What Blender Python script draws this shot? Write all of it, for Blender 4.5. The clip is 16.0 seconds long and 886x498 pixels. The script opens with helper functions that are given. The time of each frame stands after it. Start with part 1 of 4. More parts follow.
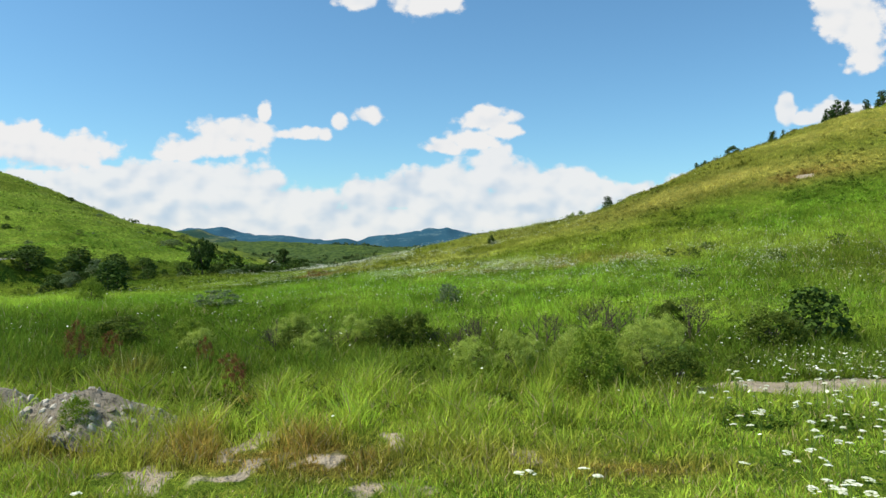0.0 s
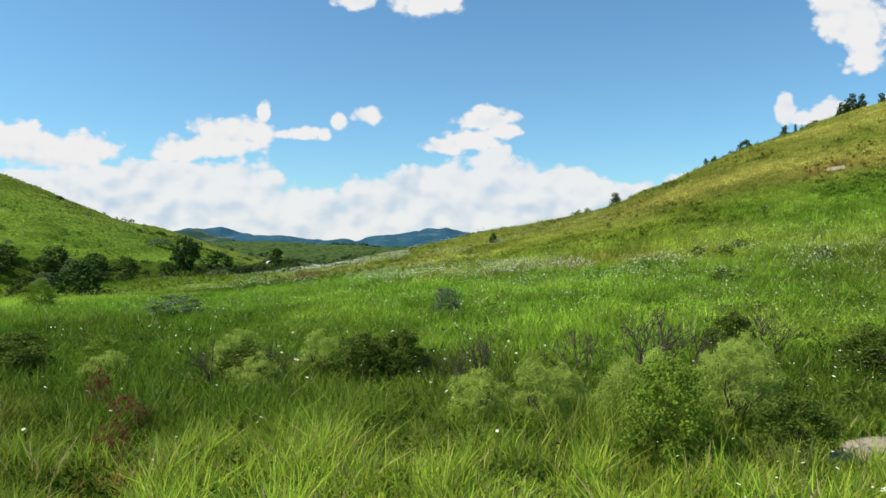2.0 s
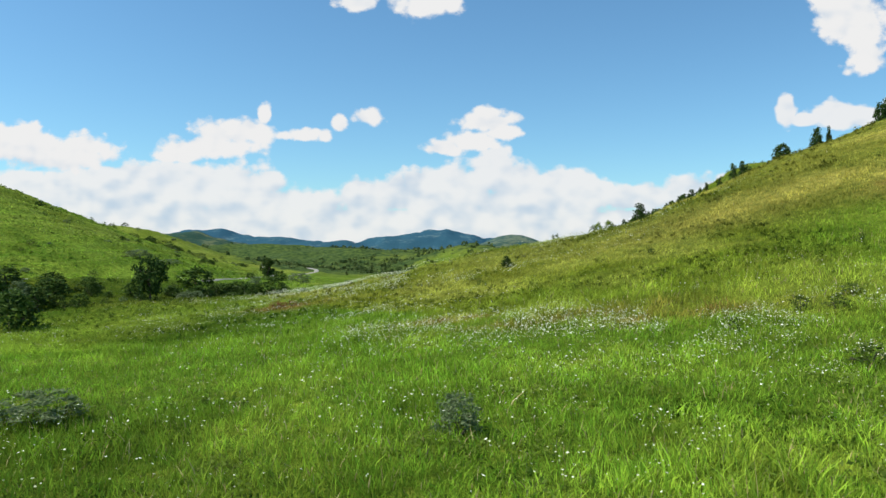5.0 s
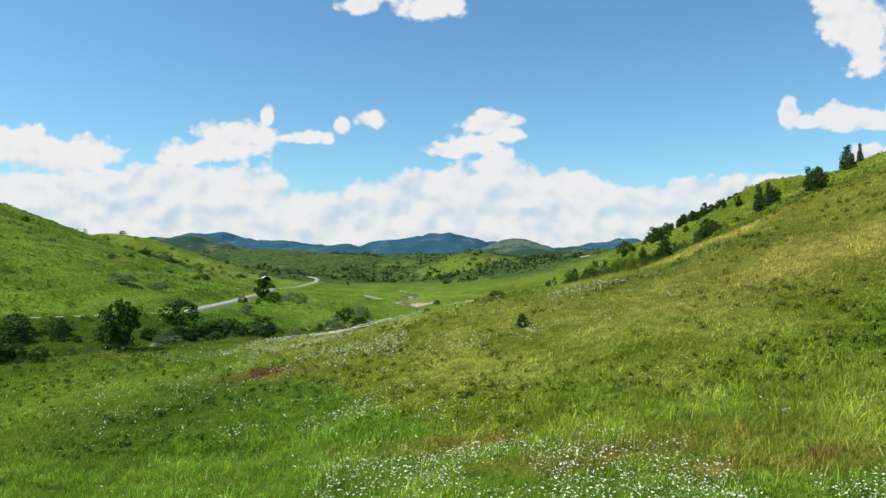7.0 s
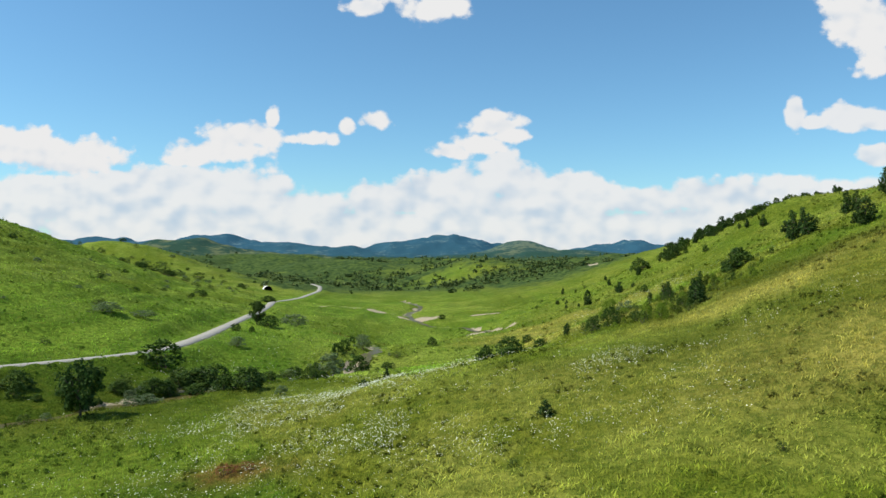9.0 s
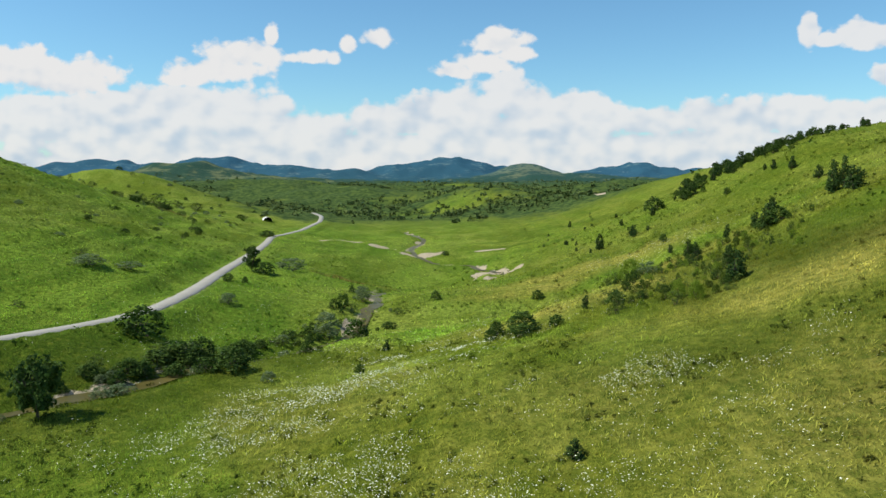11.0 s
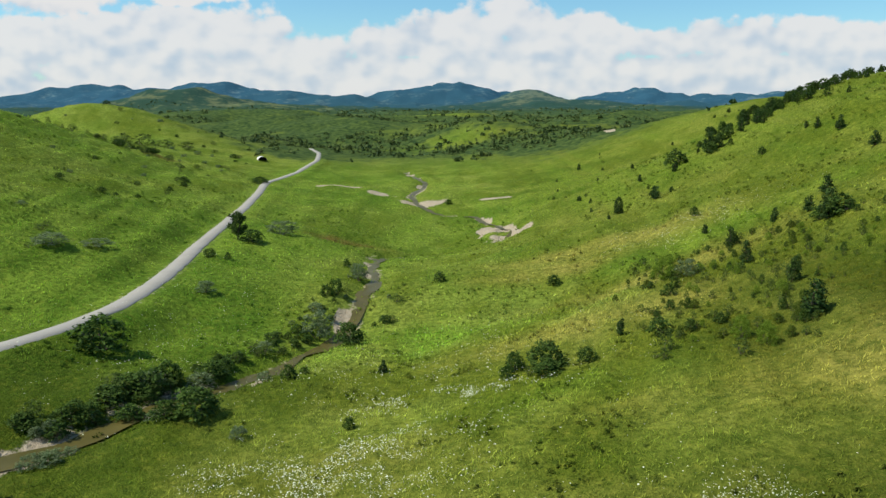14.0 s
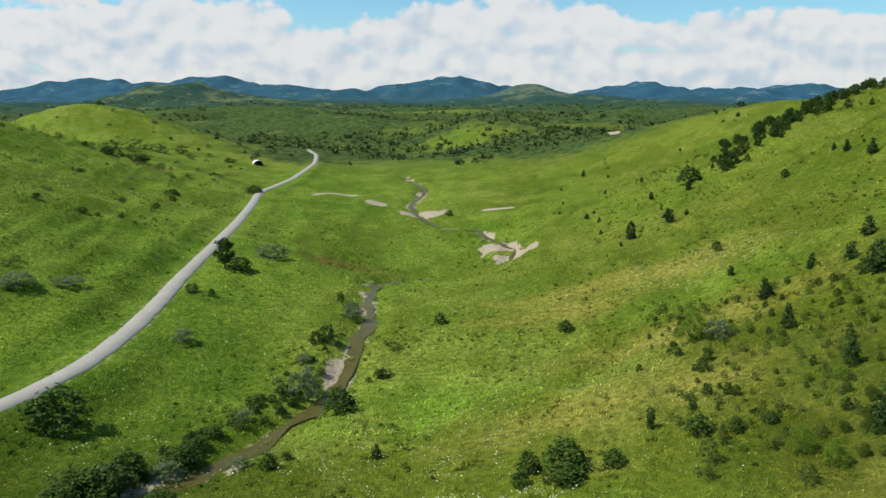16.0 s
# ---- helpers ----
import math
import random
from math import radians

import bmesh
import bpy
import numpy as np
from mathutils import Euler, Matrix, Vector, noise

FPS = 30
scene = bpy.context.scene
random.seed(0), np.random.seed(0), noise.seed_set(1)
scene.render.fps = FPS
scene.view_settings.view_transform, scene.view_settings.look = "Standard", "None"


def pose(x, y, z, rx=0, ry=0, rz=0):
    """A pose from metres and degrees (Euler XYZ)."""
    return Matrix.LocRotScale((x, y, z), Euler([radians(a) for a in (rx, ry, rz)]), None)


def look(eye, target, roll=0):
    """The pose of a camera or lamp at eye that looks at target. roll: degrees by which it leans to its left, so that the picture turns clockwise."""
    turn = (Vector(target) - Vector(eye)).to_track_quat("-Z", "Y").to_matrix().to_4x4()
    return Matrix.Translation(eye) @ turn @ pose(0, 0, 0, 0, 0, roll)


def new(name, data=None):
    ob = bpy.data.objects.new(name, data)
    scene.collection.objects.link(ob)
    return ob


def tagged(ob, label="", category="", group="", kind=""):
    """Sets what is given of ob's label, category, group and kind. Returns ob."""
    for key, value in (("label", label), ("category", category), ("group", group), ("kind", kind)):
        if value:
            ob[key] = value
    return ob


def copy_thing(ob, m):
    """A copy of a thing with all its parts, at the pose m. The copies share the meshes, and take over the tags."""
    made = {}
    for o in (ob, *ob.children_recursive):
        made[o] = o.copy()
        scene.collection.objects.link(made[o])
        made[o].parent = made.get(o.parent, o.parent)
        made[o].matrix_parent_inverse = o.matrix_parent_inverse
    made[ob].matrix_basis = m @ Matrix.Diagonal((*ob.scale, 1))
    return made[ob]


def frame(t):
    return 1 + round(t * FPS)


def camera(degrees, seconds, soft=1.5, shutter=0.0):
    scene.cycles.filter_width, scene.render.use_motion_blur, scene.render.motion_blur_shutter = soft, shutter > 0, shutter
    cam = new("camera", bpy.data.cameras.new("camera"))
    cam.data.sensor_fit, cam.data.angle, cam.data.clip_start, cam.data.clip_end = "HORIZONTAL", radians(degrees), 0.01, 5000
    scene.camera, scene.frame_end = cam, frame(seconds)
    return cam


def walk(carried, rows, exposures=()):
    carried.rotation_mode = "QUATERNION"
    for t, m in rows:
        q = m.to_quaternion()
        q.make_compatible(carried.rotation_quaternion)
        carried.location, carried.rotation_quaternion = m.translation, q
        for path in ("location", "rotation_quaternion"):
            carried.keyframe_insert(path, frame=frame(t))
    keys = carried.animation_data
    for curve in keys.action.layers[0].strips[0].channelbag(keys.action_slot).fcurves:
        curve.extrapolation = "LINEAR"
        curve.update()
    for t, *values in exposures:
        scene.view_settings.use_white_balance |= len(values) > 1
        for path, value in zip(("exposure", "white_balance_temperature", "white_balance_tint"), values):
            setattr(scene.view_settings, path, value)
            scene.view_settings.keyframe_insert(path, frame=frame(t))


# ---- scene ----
cam = camera(64.5, 16.0)
walk(cam, [
    (0.0, pose(-0.10, 0.30, 3.71, 89.94, 0, 0.00)),
    (0.5, pose(-0.03, 1.73, 3.68, 89.92, 0, -0.01)),
    (1.0, pose(0.01, 3.33, 3.59, 89.95, 0, -0.04)),
    (1.5, pose(0.02, 4.93, 3.55, 89.95, 0, -0.07)),
    (2.0, pose(0.01, 6.64, 3.57, 89.95, 0, -0.06)),
    (2.5, pose(0.03, 8.53, 3.54, 89.97, 0, -0.05)),
    (3.0, pose(0.04, 10.63, 3.52, 89.97, 0, -0.05)),
    (3.5, pose(0.02, 12.68, 3.60, 89.98, 0, -0.05)),
    (4.0, pose(-0.13, 14.87, 4.12, 89.98, 0, -0.06)),
    (4.5, pose(-0.21, 17.02, 4.87, 90.04, 0, -0.05)),
    (5.0, pose(-0.25, 19.40, 5.92, 90.04, 0, -0.01)),
    (7.5, pose(-0.56, 31.16, 11.70, 90.29, 0, 0.28)),
    (8.0, pose(-0.57, 33.66, 12.99, 90.30, 0, 0.40)),
    (8.5, pose(-0.59, 36.00, 14.20, 90.32, 0, 0.51)),
    (9.0, pose(-0.66, 38.54, 15.48, 90.32, 0, 0.60)),
    (9.5, pose(-0.70, 40.91, 16.64, 89.52, 0, 0.69)),
    (10.0, pose(-0.79, 43.57, 17.94, 87.12, 0, 0.76)),
    (12.5, pose(-1.40, 56.08, 23.41, 81.40, 0, 0.94)),
    (13.0, pose(-1.55, 58.85, 24.57, 79.99, 0, 0.95)),
    (13.5, pose(-1.65, 61.36, 25.75, 78.83, 0, 0.96)),
    (14.0, pose(-1.77, 63.98, 27.02, 77.98, 0, 0.98)),
    (14.5, pose(-1.83, 66.59, 28.22, 77.53, 0, 1.00)),
    (15.0, pose(-1.91, 69.37, 29.51, 77.42, 0, 1.01)),
    (15.5, pose(-2.04, 71.92, 30.75, 77.43, 0, 1.00)),
    (16.0, pose(-2.09, 74.80, 32.02, 77.44, 0, 0.99)),
], exposures=[(0.0, 0.12), (5.0, 0.12), (9.0, 0.08), (12.5, 0.0), (16.0, -0.02)])

# ---- light ----
SUN_AZ, SUN_EL = -98.0, 52.0      # degrees: azimuth from +y towards +x, elevation


def link(tree, *pairs):
    for a, b in pairs:
        tree.links.new(a, b)


def node(tree, kind, **values):
    made = tree.nodes.new(kind)
    for key, value in values.items():
        if key in made.inputs:
            made.inputs[key].default_value = value
    return made


def calc(tree, op, a, b=None, c=None, clamp=False):
    made = tree.nodes.new("ShaderNodeMath")
    made.operation, made.use_clamp = op, clamp
    for n, v in enumerate((a, b, c)):
        if v is None:
            continue
        if isinstance(v, (int, float)):
            made.inputs[n].default_value = v
        else:
            tree.links.new(v, made.inputs[n])
    return made.outputs[0]


def blend(tree, factor, a, b, mode="MIX"):
    made = tree.nodes.new("ShaderNodeMix")
    made.data_type, made.blend_type = "RGBA", mode
    for n, v in ((0, factor), (6, a), (7, b)):
        if isinstance(v, (int, float)):
            made.inputs[n].default_value = v
        elif isinstance(v, tuple):
            made.inputs[n].default_value = (*v, 1)
        else:
            tree.links.new(v, made.inputs[n])
    return made.outputs[2]


def fade(tree, value, low, high, to_low=0.0, to_high=1.0, smoothed=True):
    made = tree.nodes.new("ShaderNodeMapRange")
    made.interpolation_type = "SMOOTHSTEP" if smoothed else "LINEAR"
    for n, v in enumerate((value, low, high, to_low, to_high)):
        if isinstance(v, (int, float)):
            made.inputs[n].default_value = v
        else:
            tree.links.new(v, made.inputs[n])
    return made.outputs[0]


def grain(tree, vector, scale, detail=4.0, rough=0.55, distort=0.0):
    made = tree.nodes.new("ShaderNodeTexNoise")
    made.inputs["Scale"].default_value, made.inputs["Detail"].default_value = scale, detail
    made.inputs["Roughness"].default_value, made.inputs["Distortion"].default_value = rough, distort
    if vector is not None:
        tree.links.new(vector, made.inputs["Vector"])
    return made.outputs["Fac"]


def stretched(tree, vector, x=1.0, y=1.0, z=1.0, move=(0, 0, 0)):
    made = tree.nodes.new("ShaderNodeMapping")
    made.inputs["Scale"].default_value, made.inputs["Location"].default_value = (x, y, z), move
    tree.links.new(vector, made.inputs["Vector"])
    return made.outputs[0]


# Cumulus clouds as heaps: centre tangent across and up, half width, half height
HEAPS = [
    (-0.551, 0.13, 0.089, 0.027), (-0.595, 0.154, 0.034, 0.023), (-0.51, 0.144, 0.034, 0.023), (-0.623, 0.144, 0.04, 0.032), (-0.663, 0.146, 0.048, 0.032),
    (-0.341, 0.144, 0.071, 0.021), (-0.309, 0.165, 0.05, 0.021), (-0.277, 0.168, 0.027, 0.018), (-0.254, 0.192, 0.009, 0.016), (-0.374, 0.134, 0.044, 0.013),
    (-0.2, 0.162, 0.032, 0.01), (-0.168, 0.161, 0.011, 0.01), (-0.147, 0.178, 0.01, 0.014), (-0.106, 0.189, 0.022, 0.013), (0.06, 0.181, 0.04, 0.019),
    (0.085, 0.167, 0.027, 0.012), (0.001, 0.143, 0.031, 0.012), (0.039, 0.152, 0.034, 0.018), (-0.122, 0.35, 0.029, 0.015), (-0.026, 0.349, 0.05, 0.023),
    (0.589, 0.323, 0.058, 0.05), (0.605, 0.271, 0.029, 0.024)]
BANK = [
    (0.49, 0.194, 0.012, 0.02), (0.516, 0.184, 0.019, 0.009), (0.56, 0.189, 0.032, 0.018), (0.605, 0.188, 0.032, 0.016), (0.609, 0.134, 0.029, 0.014),
    (0.661, 0.194, 0.04, 0.024), (-0.583, 0.073, 0.153, 0.034), (-0.47, 0.077, 0.097, 0.037), (-0.309, 0.081, 0.072, 0.035), (-0.39, 0.089, 0.081, 0.029),
    (-0.229, 0.056, 0.064, 0.026), (-0.18, 0.045, 0.048, 0.023), (-0.112, 0.072, 0.024, 0.023), (-0.068, 0.073, 0.039, 0.023)]
BANK_BEYOND = [
    (0.0, 0.012, 0.85, 0.030),
    (-0.031, 0.089, 0.024, 0.024), (0.013, 0.073, 0.056, 0.037), (0.071, 0.11, 0.027, 0.027), (0.105, 0.089, 0.037, 0.029), (0.174, 0.085, 0.047, 0.027),
    (0.218, 0.077, 0.027, 0.021), (0.126, 0.057, 0.097, 0.034), (0.279, 0.072, 0.048, 0.018), (0.383, 0.077, 0.064, 0.021), (0.48, 0.077, 0.081, 0.027),
    (0.576, 0.072, 0.089, 0.027), (-0.068, 0.037, 0.129, 0.021), (-0.39, 0.037, 0.209, 0.024), (0.174, 0.033, 0.177, 0.021), (0.415, 0.037, 0.209, 0.024)]


def make_world():
    world = bpy.data.worlds.new("sky")
    scene.world = world
    world.use_nodes = True
    t = world.node_tree
    t.nodes.clear()
    sky = t.nodes.new("ShaderNodeTexSky")
    sky.sky_type, sky.sun_disc = "NISHITA", False
    sky.sun_elevation, sky.sun_rotation = radians(SUN_EL), radians(SUN_AZ)
    sky.air_density, sky.dust_density, sky.ozone_density = 1.0, 0.35, 2.0
    place = t.nodes.new("ShaderNodeTexCoord").outputs["Generated"]
    apart = t.nodes.new("ShaderNodeSeparateXYZ")
    link(t, (place, apart.inputs[0]))
    ahead = calc(t, "MAXIMUM", apart.outputs[1], 0.02)
    across, up = calc(t, "DIVIDE", apart.outputs[0], ahead), calc(t, "DIVIDE", apart.outputs[2], ahead)
    flat = t.nodes.new("ShaderNodeCombineXYZ")
    link(t, (across, flat.inputs[0]), (up, flat.inputs[1]))
    flat = flat.outputs[0]

    def puffs(move=(0, 0, 0), detail=4, soft=0.35):
        """Height of the cauliflower heads, about -0.5 to 0.5."""
        at = stretched(t, flat, 1, 1.25, 1, move)
        total = calc(t, "MULTIPLY", calc(t, "SUBTRACT", grain(t, at, 17, detail, 0.55), 0.5), 1.5)
        for scale, gain in ((26, 0.34), (58, 0.22)):
            cell = t.nodes.new("ShaderNodeTexVoronoi")
            cell.voronoi_dimensions, cell.feature = "2D", "SMOOTH_F1"
            cell.inputs["Scale"].default_value, cell.inputs["Smoothness"].default_value = scale, soft
            link(t, (at, cell.inputs["Vector"]))
            total = calc(t, "MULTIPLY_ADD", calc(t, "SUBTRACT", 0.45, cell.outputs["Distance"]), gain, total)
        return total

    billow = puffs()
    lumps = calc(t, "SUBTRACT", grain(t, stretched(t, flat, 1, 1.2, 1, (3, 1, 0)), 60, 6, 0.62), 0.5)

    def heap(group, lift):
        total = None
        for a, b, w, h in group:
            u = calc(t, "MULTIPLY", calc(t, "SUBTRACT", across, a), 1 / w)
            v = calc(t, "MULTIPLY", calc(t, "SUBTRACT", up, b - lift * h), 1 / h)
            # flat below, round above
            v = calc(t, "MULTIPLY", v, fade(t, v, -0.3, 0.1, 1.35, 1.0))
            d = calc(t, "ADD", calc(t, "MULTIPLY", u, u), calc(t, "MULTIPLY", v, v))
            d = calc(t, "SUBTRACT", 1, calc(t, "SQRT", d))
            total = d if total is None else calc(t, "SMOOTH_MAX", total, d, 0.25)
        return total

    def shaped(form, edge, push, lift, ragged):
        form = calc(t, "MULTIPLY_ADD", billow, push, calc(t, "ADD", form, lift))
        form = calc(t, "MULTIPLY_ADD", lumps, ragged, form)
        return form, fade(t, form, 0.0, edge)

    solo, solo_mask = shaped(heap(HEAPS, 0.0), 0.5, 1.5, 0.24, 0.7)
    bank, bank_mask = shaped(heap(BANK + BANK_BEYOND, 0.0), 0.42, 1.25, 0.46, 0.45)
    # the rest of the sky, beside and behind
    else_mask = fade(t, grain(t, stretched(t, place, 1, 1, 2.2), 3.2, 8, 0.6), 0.53, 0.66)
    outside = calc(t, "MAXIMUM", fade(t, calc(t, "ABSOLUTE", across), 0.72, 0.95), fade(t, apart.outputs[1], 0.25, 0.1))
    else_mask = calc(t, "MULTIPLY", else_mask, outside)
    mask = calc(t, "MAXIMUM", calc(t, "MAXIMUM", solo_mask, calc(t, "MULTIPLY", bank_mask, 0.93)), else_mask)
    mask = calc(t, "MULTIPLY", mask, fade(t, apart.outputs[2], -0.02, 0.01))
    # bright tops, grey-blue undersides
    relief = calc(t, "MULTIPLY", calc(t, "SUBTRACT", puffs((0, 0, 0), 1.5, 0.6), puffs((-0.008, 0.018, 0), 1.5, 0.6)), 1.25)
    relief = calc(t, "MULTIPLY_ADD", calc(t, "SUBTRACT", grain(t, stretched(t, flat, 1, 3.0, 1, (5, 2, 0)), 8, 3, 0.5), 0.5), 1.1, relief)
    relief = calc(t, "MULTIPLY_ADD", lumps, 0.2, relief)
    bright = fade(t, calc(t, "ADD", relief, calc(t, "MULTIPLY", fade(t, up, 0.03, 0.17), 0.40)), -0.72, 0.42)
    cloud = blend(t, bright, (0.62, 0.745, 0.89), (1.0, 1.0, 1.0))
    air = blend(t, 1.0, sky.outputs[0], (SKY_TINT[0], SKY_TINT[1], SKY_TINT[2]), "MULTIPLY")
    shown = blend(t, mask, air, blend(t, 1.0, cloud, (CLOUD, CLOUD, CLOUD), "MULTIPLY"))
    back = t.nodes.new("ShaderNodeBackground")
    back.inputs["Strength"].default_value = SKY_POWER
    out = t.nodes.new("ShaderNodeOutputWorld")
    link(t, (shown, back.inputs[0]), (back.outputs[0], out.inputs[0]))


SKY_POWER, SKY_TINT, CLOUD = 0.12, (0.71, 1.05, 1.15), 6.6
make_world()
sun = new("sun", bpy.data.lights.new("sun", "SUN"))
sun.data.energy, sun.data.angle, sun.data.color = 5.0, radians(0.5), (1.0, 0.93, 0.78)
az, el = radians(SUN_AZ), radians(SUN_EL)
sun.matrix_world = look((100 * math.sin(az) * math.cos(el), 100 * math.cos(az) * math.cos(el), 100 * math.sin(el)), (0, 0, 0))

# ---- materials ----
def material(name, rough=0.8, spec=0.3):
    m = bpy.data.materials.new(name)
    m.use_nodes = True
    t = m.node_tree
    b = t.nodes["Principled BSDF"]
    b.inputs["Roughness"].default_value, b.inputs["Specular IOR Level"].default_value = rough, spec
    return m, t, b


def bump(t, b, value, strength, distance):
    made = t.nodes.new("ShaderNodeBump")
    made.inputs["Strength"].default_value, made.inputs["Distance"].default_value = strength, distance
    link(t, (value, made.inputs["Height"]), (made.outputs[0], b.inputs["Normal"]))


def attribute(t, name):
    made = t.nodes.new("ShaderNodeAttribute")
    made.attribute_name = name
    return made


def ground_material():
    m, t, b = material("meadow_ground", 0.95, 0.03)
    place = t.nodes.new("ShaderNodeTexCoord").outputs["Object"]
    zone = t.nodes.new("ShaderNodeSeparateColor")
    link(t, (attribute(t, "zone").outputs["Color"], zone.inputs[0]))
    dry, wood, bare = zone.outputs
    big, mid = grain(t, place, 0.035, 4), grain(t, place, 0.22, 5)
    small, fine = grain(t, place, 1.3, 5, 0.65), grain(t, place, 7.0, 4, 0.7)
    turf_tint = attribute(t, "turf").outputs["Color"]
    clump = grain(t, place, 0.75, 6, 0.68, 0.4)
    turf_tint = blend(t, fade(t, mid, 0.32, 0.68), blend(t, 0.32, turf_tint, (0.055, 0.105, 0.006)), turf_tint)
    turf_tint = blend(t, calc(t, "MULTIPLY", fade(t, clump, 0.52, 0.66), 0.75), turf_tint, blend(t, 0.7, turf_tint, (0.030, 0.066, 0.008)))
    turf_tint = blend(t, calc(t, "MULTIPLY", fade(t, clump, 0.47, 0.34), 0.45), turf_tint, blend(t, 0.6, turf_tint, (0.36, 0.36, 0.05)))
    turf_tint = blend(t, fade(t, small, 0.36, 0.64), blend(t, 0.6, turf_tint, (0.040, 0.074, 0.006)), turf_tint)
    turf_tint = blend(t, calc(t, "MULTIPLY", fade(t, fine, 0.5, 0.72), 0.30), turf_tint, (0.40, 0.40, 0.075))
    turf_tint = blend(t, calc(t, "MULTIPLY", fade(t, fine, 0.46, 0.32), 0.38), turf_tint, (0.030, 0.055, 0.006))
    # far woods and scrub over the hills
    patch = calc(t, "ADD", calc(t, "MULTIPLY", grain(t, place, 0.011, 6, 0.62), 0.6), calc(t, "MULTIPLY", grain(t, place, 0.05, 5, 0.65), 0.4))
    scrub = fade(t, calc(t, "ADD", patch, calc(t, "MULTIPLY", wood, 0.20)), 0.56, 0.67)
    turf_tint = blend(t, calc(t, "MULTIPLY", wood, 0.7), turf_tint, (0.105, 0.132, 0.030))
    turf = blend(t, calc(t, "MULTIPLY", scrub, fade(t, wood, 0.03, 0.2)), turf_tint, blend(t, fade(t, mid, 0.35, 0.65), (0.026, 0.055, 0.018), (0.080, 0.120, 0.030)))
    # distance haze painted into the base colour: grey-green first, then blue
    range_haze = attribute(t, "far").outputs["Fac"]
    turf = blend(t, fade(t, range_haze, 0.0, 0.45), turf, blend(t, scrub, (0.115, 0.138, 0.072), (0.026, 0.064, 0.046)))
    turf = blend(t, fade(t, range_haze, 0.45, 1.0), turf, blend(t, scrub, (0.095, 0.165, 0.190), (0.028, 0.088, 0.135)))
    soil = blend(t, small, (0.24, 0.19, 0.12), (0.58, 0.51, 0.39))
    cover = blend(t, fade(t, calc(t, "ADD", bare, calc(t, "MULTIPLY", calc(t, "SUBTRACT", small, 0.5), 0.9)), 0.35, 0.6), turf, soil)
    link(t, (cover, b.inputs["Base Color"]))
    bump(t, b, calc(t, "ADD", calc(t, "ADD", small, calc(t, "MULTIPLY", fine, 0.3)), clump), 0.9, 0.55)
    return m


GROUND = ground_material()


# ---- ground form ----
VALLEY_Y = [-4000, -80, 24, 64, 104, 152, 232, 328, 480, 600, 690, 780, 880, 1200, 1760, 3000, 5200]
VALLEY_Z = [0.1, 0.1, -0.1, 0.45, -0.95, -4.5, -7.6, -10.75, -13.5, -14.5, -12, -8, -5.5, -5, -5, -3, 2]
# centre x, y, half widths, turn in degrees, height
HILLS = [
    (123.2, 174.5, 52.6, 48.8, -4.9, 38.7), (43.1, 83.0, 28.8, 21.4, 27.7, 6.5), (66.3, 118.8, 28.1, 29.9, -22.1, 7.2),
    (101.7, 269.7, 46.5, 43.1, -3.5, 19.8), (173.4, 406.7, 83.5, 62.4, -86.8, 30.6), (32.9, 120.0, 25.1, 20.4, -62.1, 2.8),
    (-204.8, 271.0, 70.7, 82.4, 15.2, 33.5), (-256.6, 563.0, 59.7, 51.9, -17.8, 37.8), (-135.1, 200.3, 57.4, 36.9, -34.6, 13.1),
    (-190.9, 367.2, 52.9, 142.8, -12.4, 12.8)]
SPURS = [
    (114.4, 88.5, 39.0, 36.8, -43.1, 15.5), (3.9, 105.4, 11.9, 9.5, 53.0, 2.0), (101.9, 550.4, 48.1, 171.2, 29.4, 16.8),
    (78.1, 209.9, 9.6, 9.5, -95.6, 6.1), (162.4, 286.9, 48.2, 36.0, -20.0, 23.5), (-76.4, 93.4, 50.4, 22.5, -24.3, -3.1),
    (-4.4, 268.9, 20.7, 39.3, -3.7, -7.8), (30.7, 97.0, 61.1, 9.6, 1.7, 0.7), (71.1, 151.1, 35.5, 26.9, -39.3, 1.6),
    (3.5, 161.6, 49.0, 9.6, 13.3, -2.3)]
# far ranges: centre x, y, half width across, half depth, height
RANGES = [
    (-2323, 4575, 300, 260, 150), (-2785, 4475, 319, 260, 47), (-1925, 4375, 242, 260, 91), (-1264, 3675, 290, 240, 97),
    (-863, 3575, 254, 220, 68), (-565, 3475, 192, 200, 50), (-60, 3775, 290, 260, 90), (-279, 3675, 174, 220, 68),
    (240, 3775, 190, 220, 58), (1163, 4675, 278, 260, 73), (1645, 4575, 290, 260, 50), (2186, 4725, 225, 260, 111),
    (2636, 4725, 300, 260, 84)]
FOOTHILLS = [
    (-806, 2175, 127, 180, 61), (-558, 2075, 145, 160, 20), (279, 2775, 120, 180, 53), (447, 2675, 126, 160, 23),
    (-195, 1725, 80, 110, 9), (14, 1475, 147, 120, 5), (222, 1875, 87, 100, 3), (494, 1975, 138, 120, 10)]
KNOLLS = [
    (35, 690, 42, 46, 7), (-55, 790, 60, 60, 9), (130, 745, 60, 60, 11), (-160, 860, 80, 60, 10), (60, 880, 70, 50, 8),
    (210, 880, 90, 70, 12), (-20, 1010, 110, 60, 7), (330, 1050, 110, 80, 14), (-300, 1080, 120, 90, 12), (110, 1200, 130, 70, 7)]
ROAD = [(-84, 72), (-66, 105), (-57, 122), (-52, 132), (-48.3, 143.5), (-47, 154), (-47.2, 166), (-49.6, 182), (-53.4, 201), (-58.7, 238), (-63, 265), (-70, 305), (-76, 335), (-79, 352), (-79.5, 375), (-80, 410), (-85.5, 490), (-92, 530), (-97, 556), (-112, 600)]
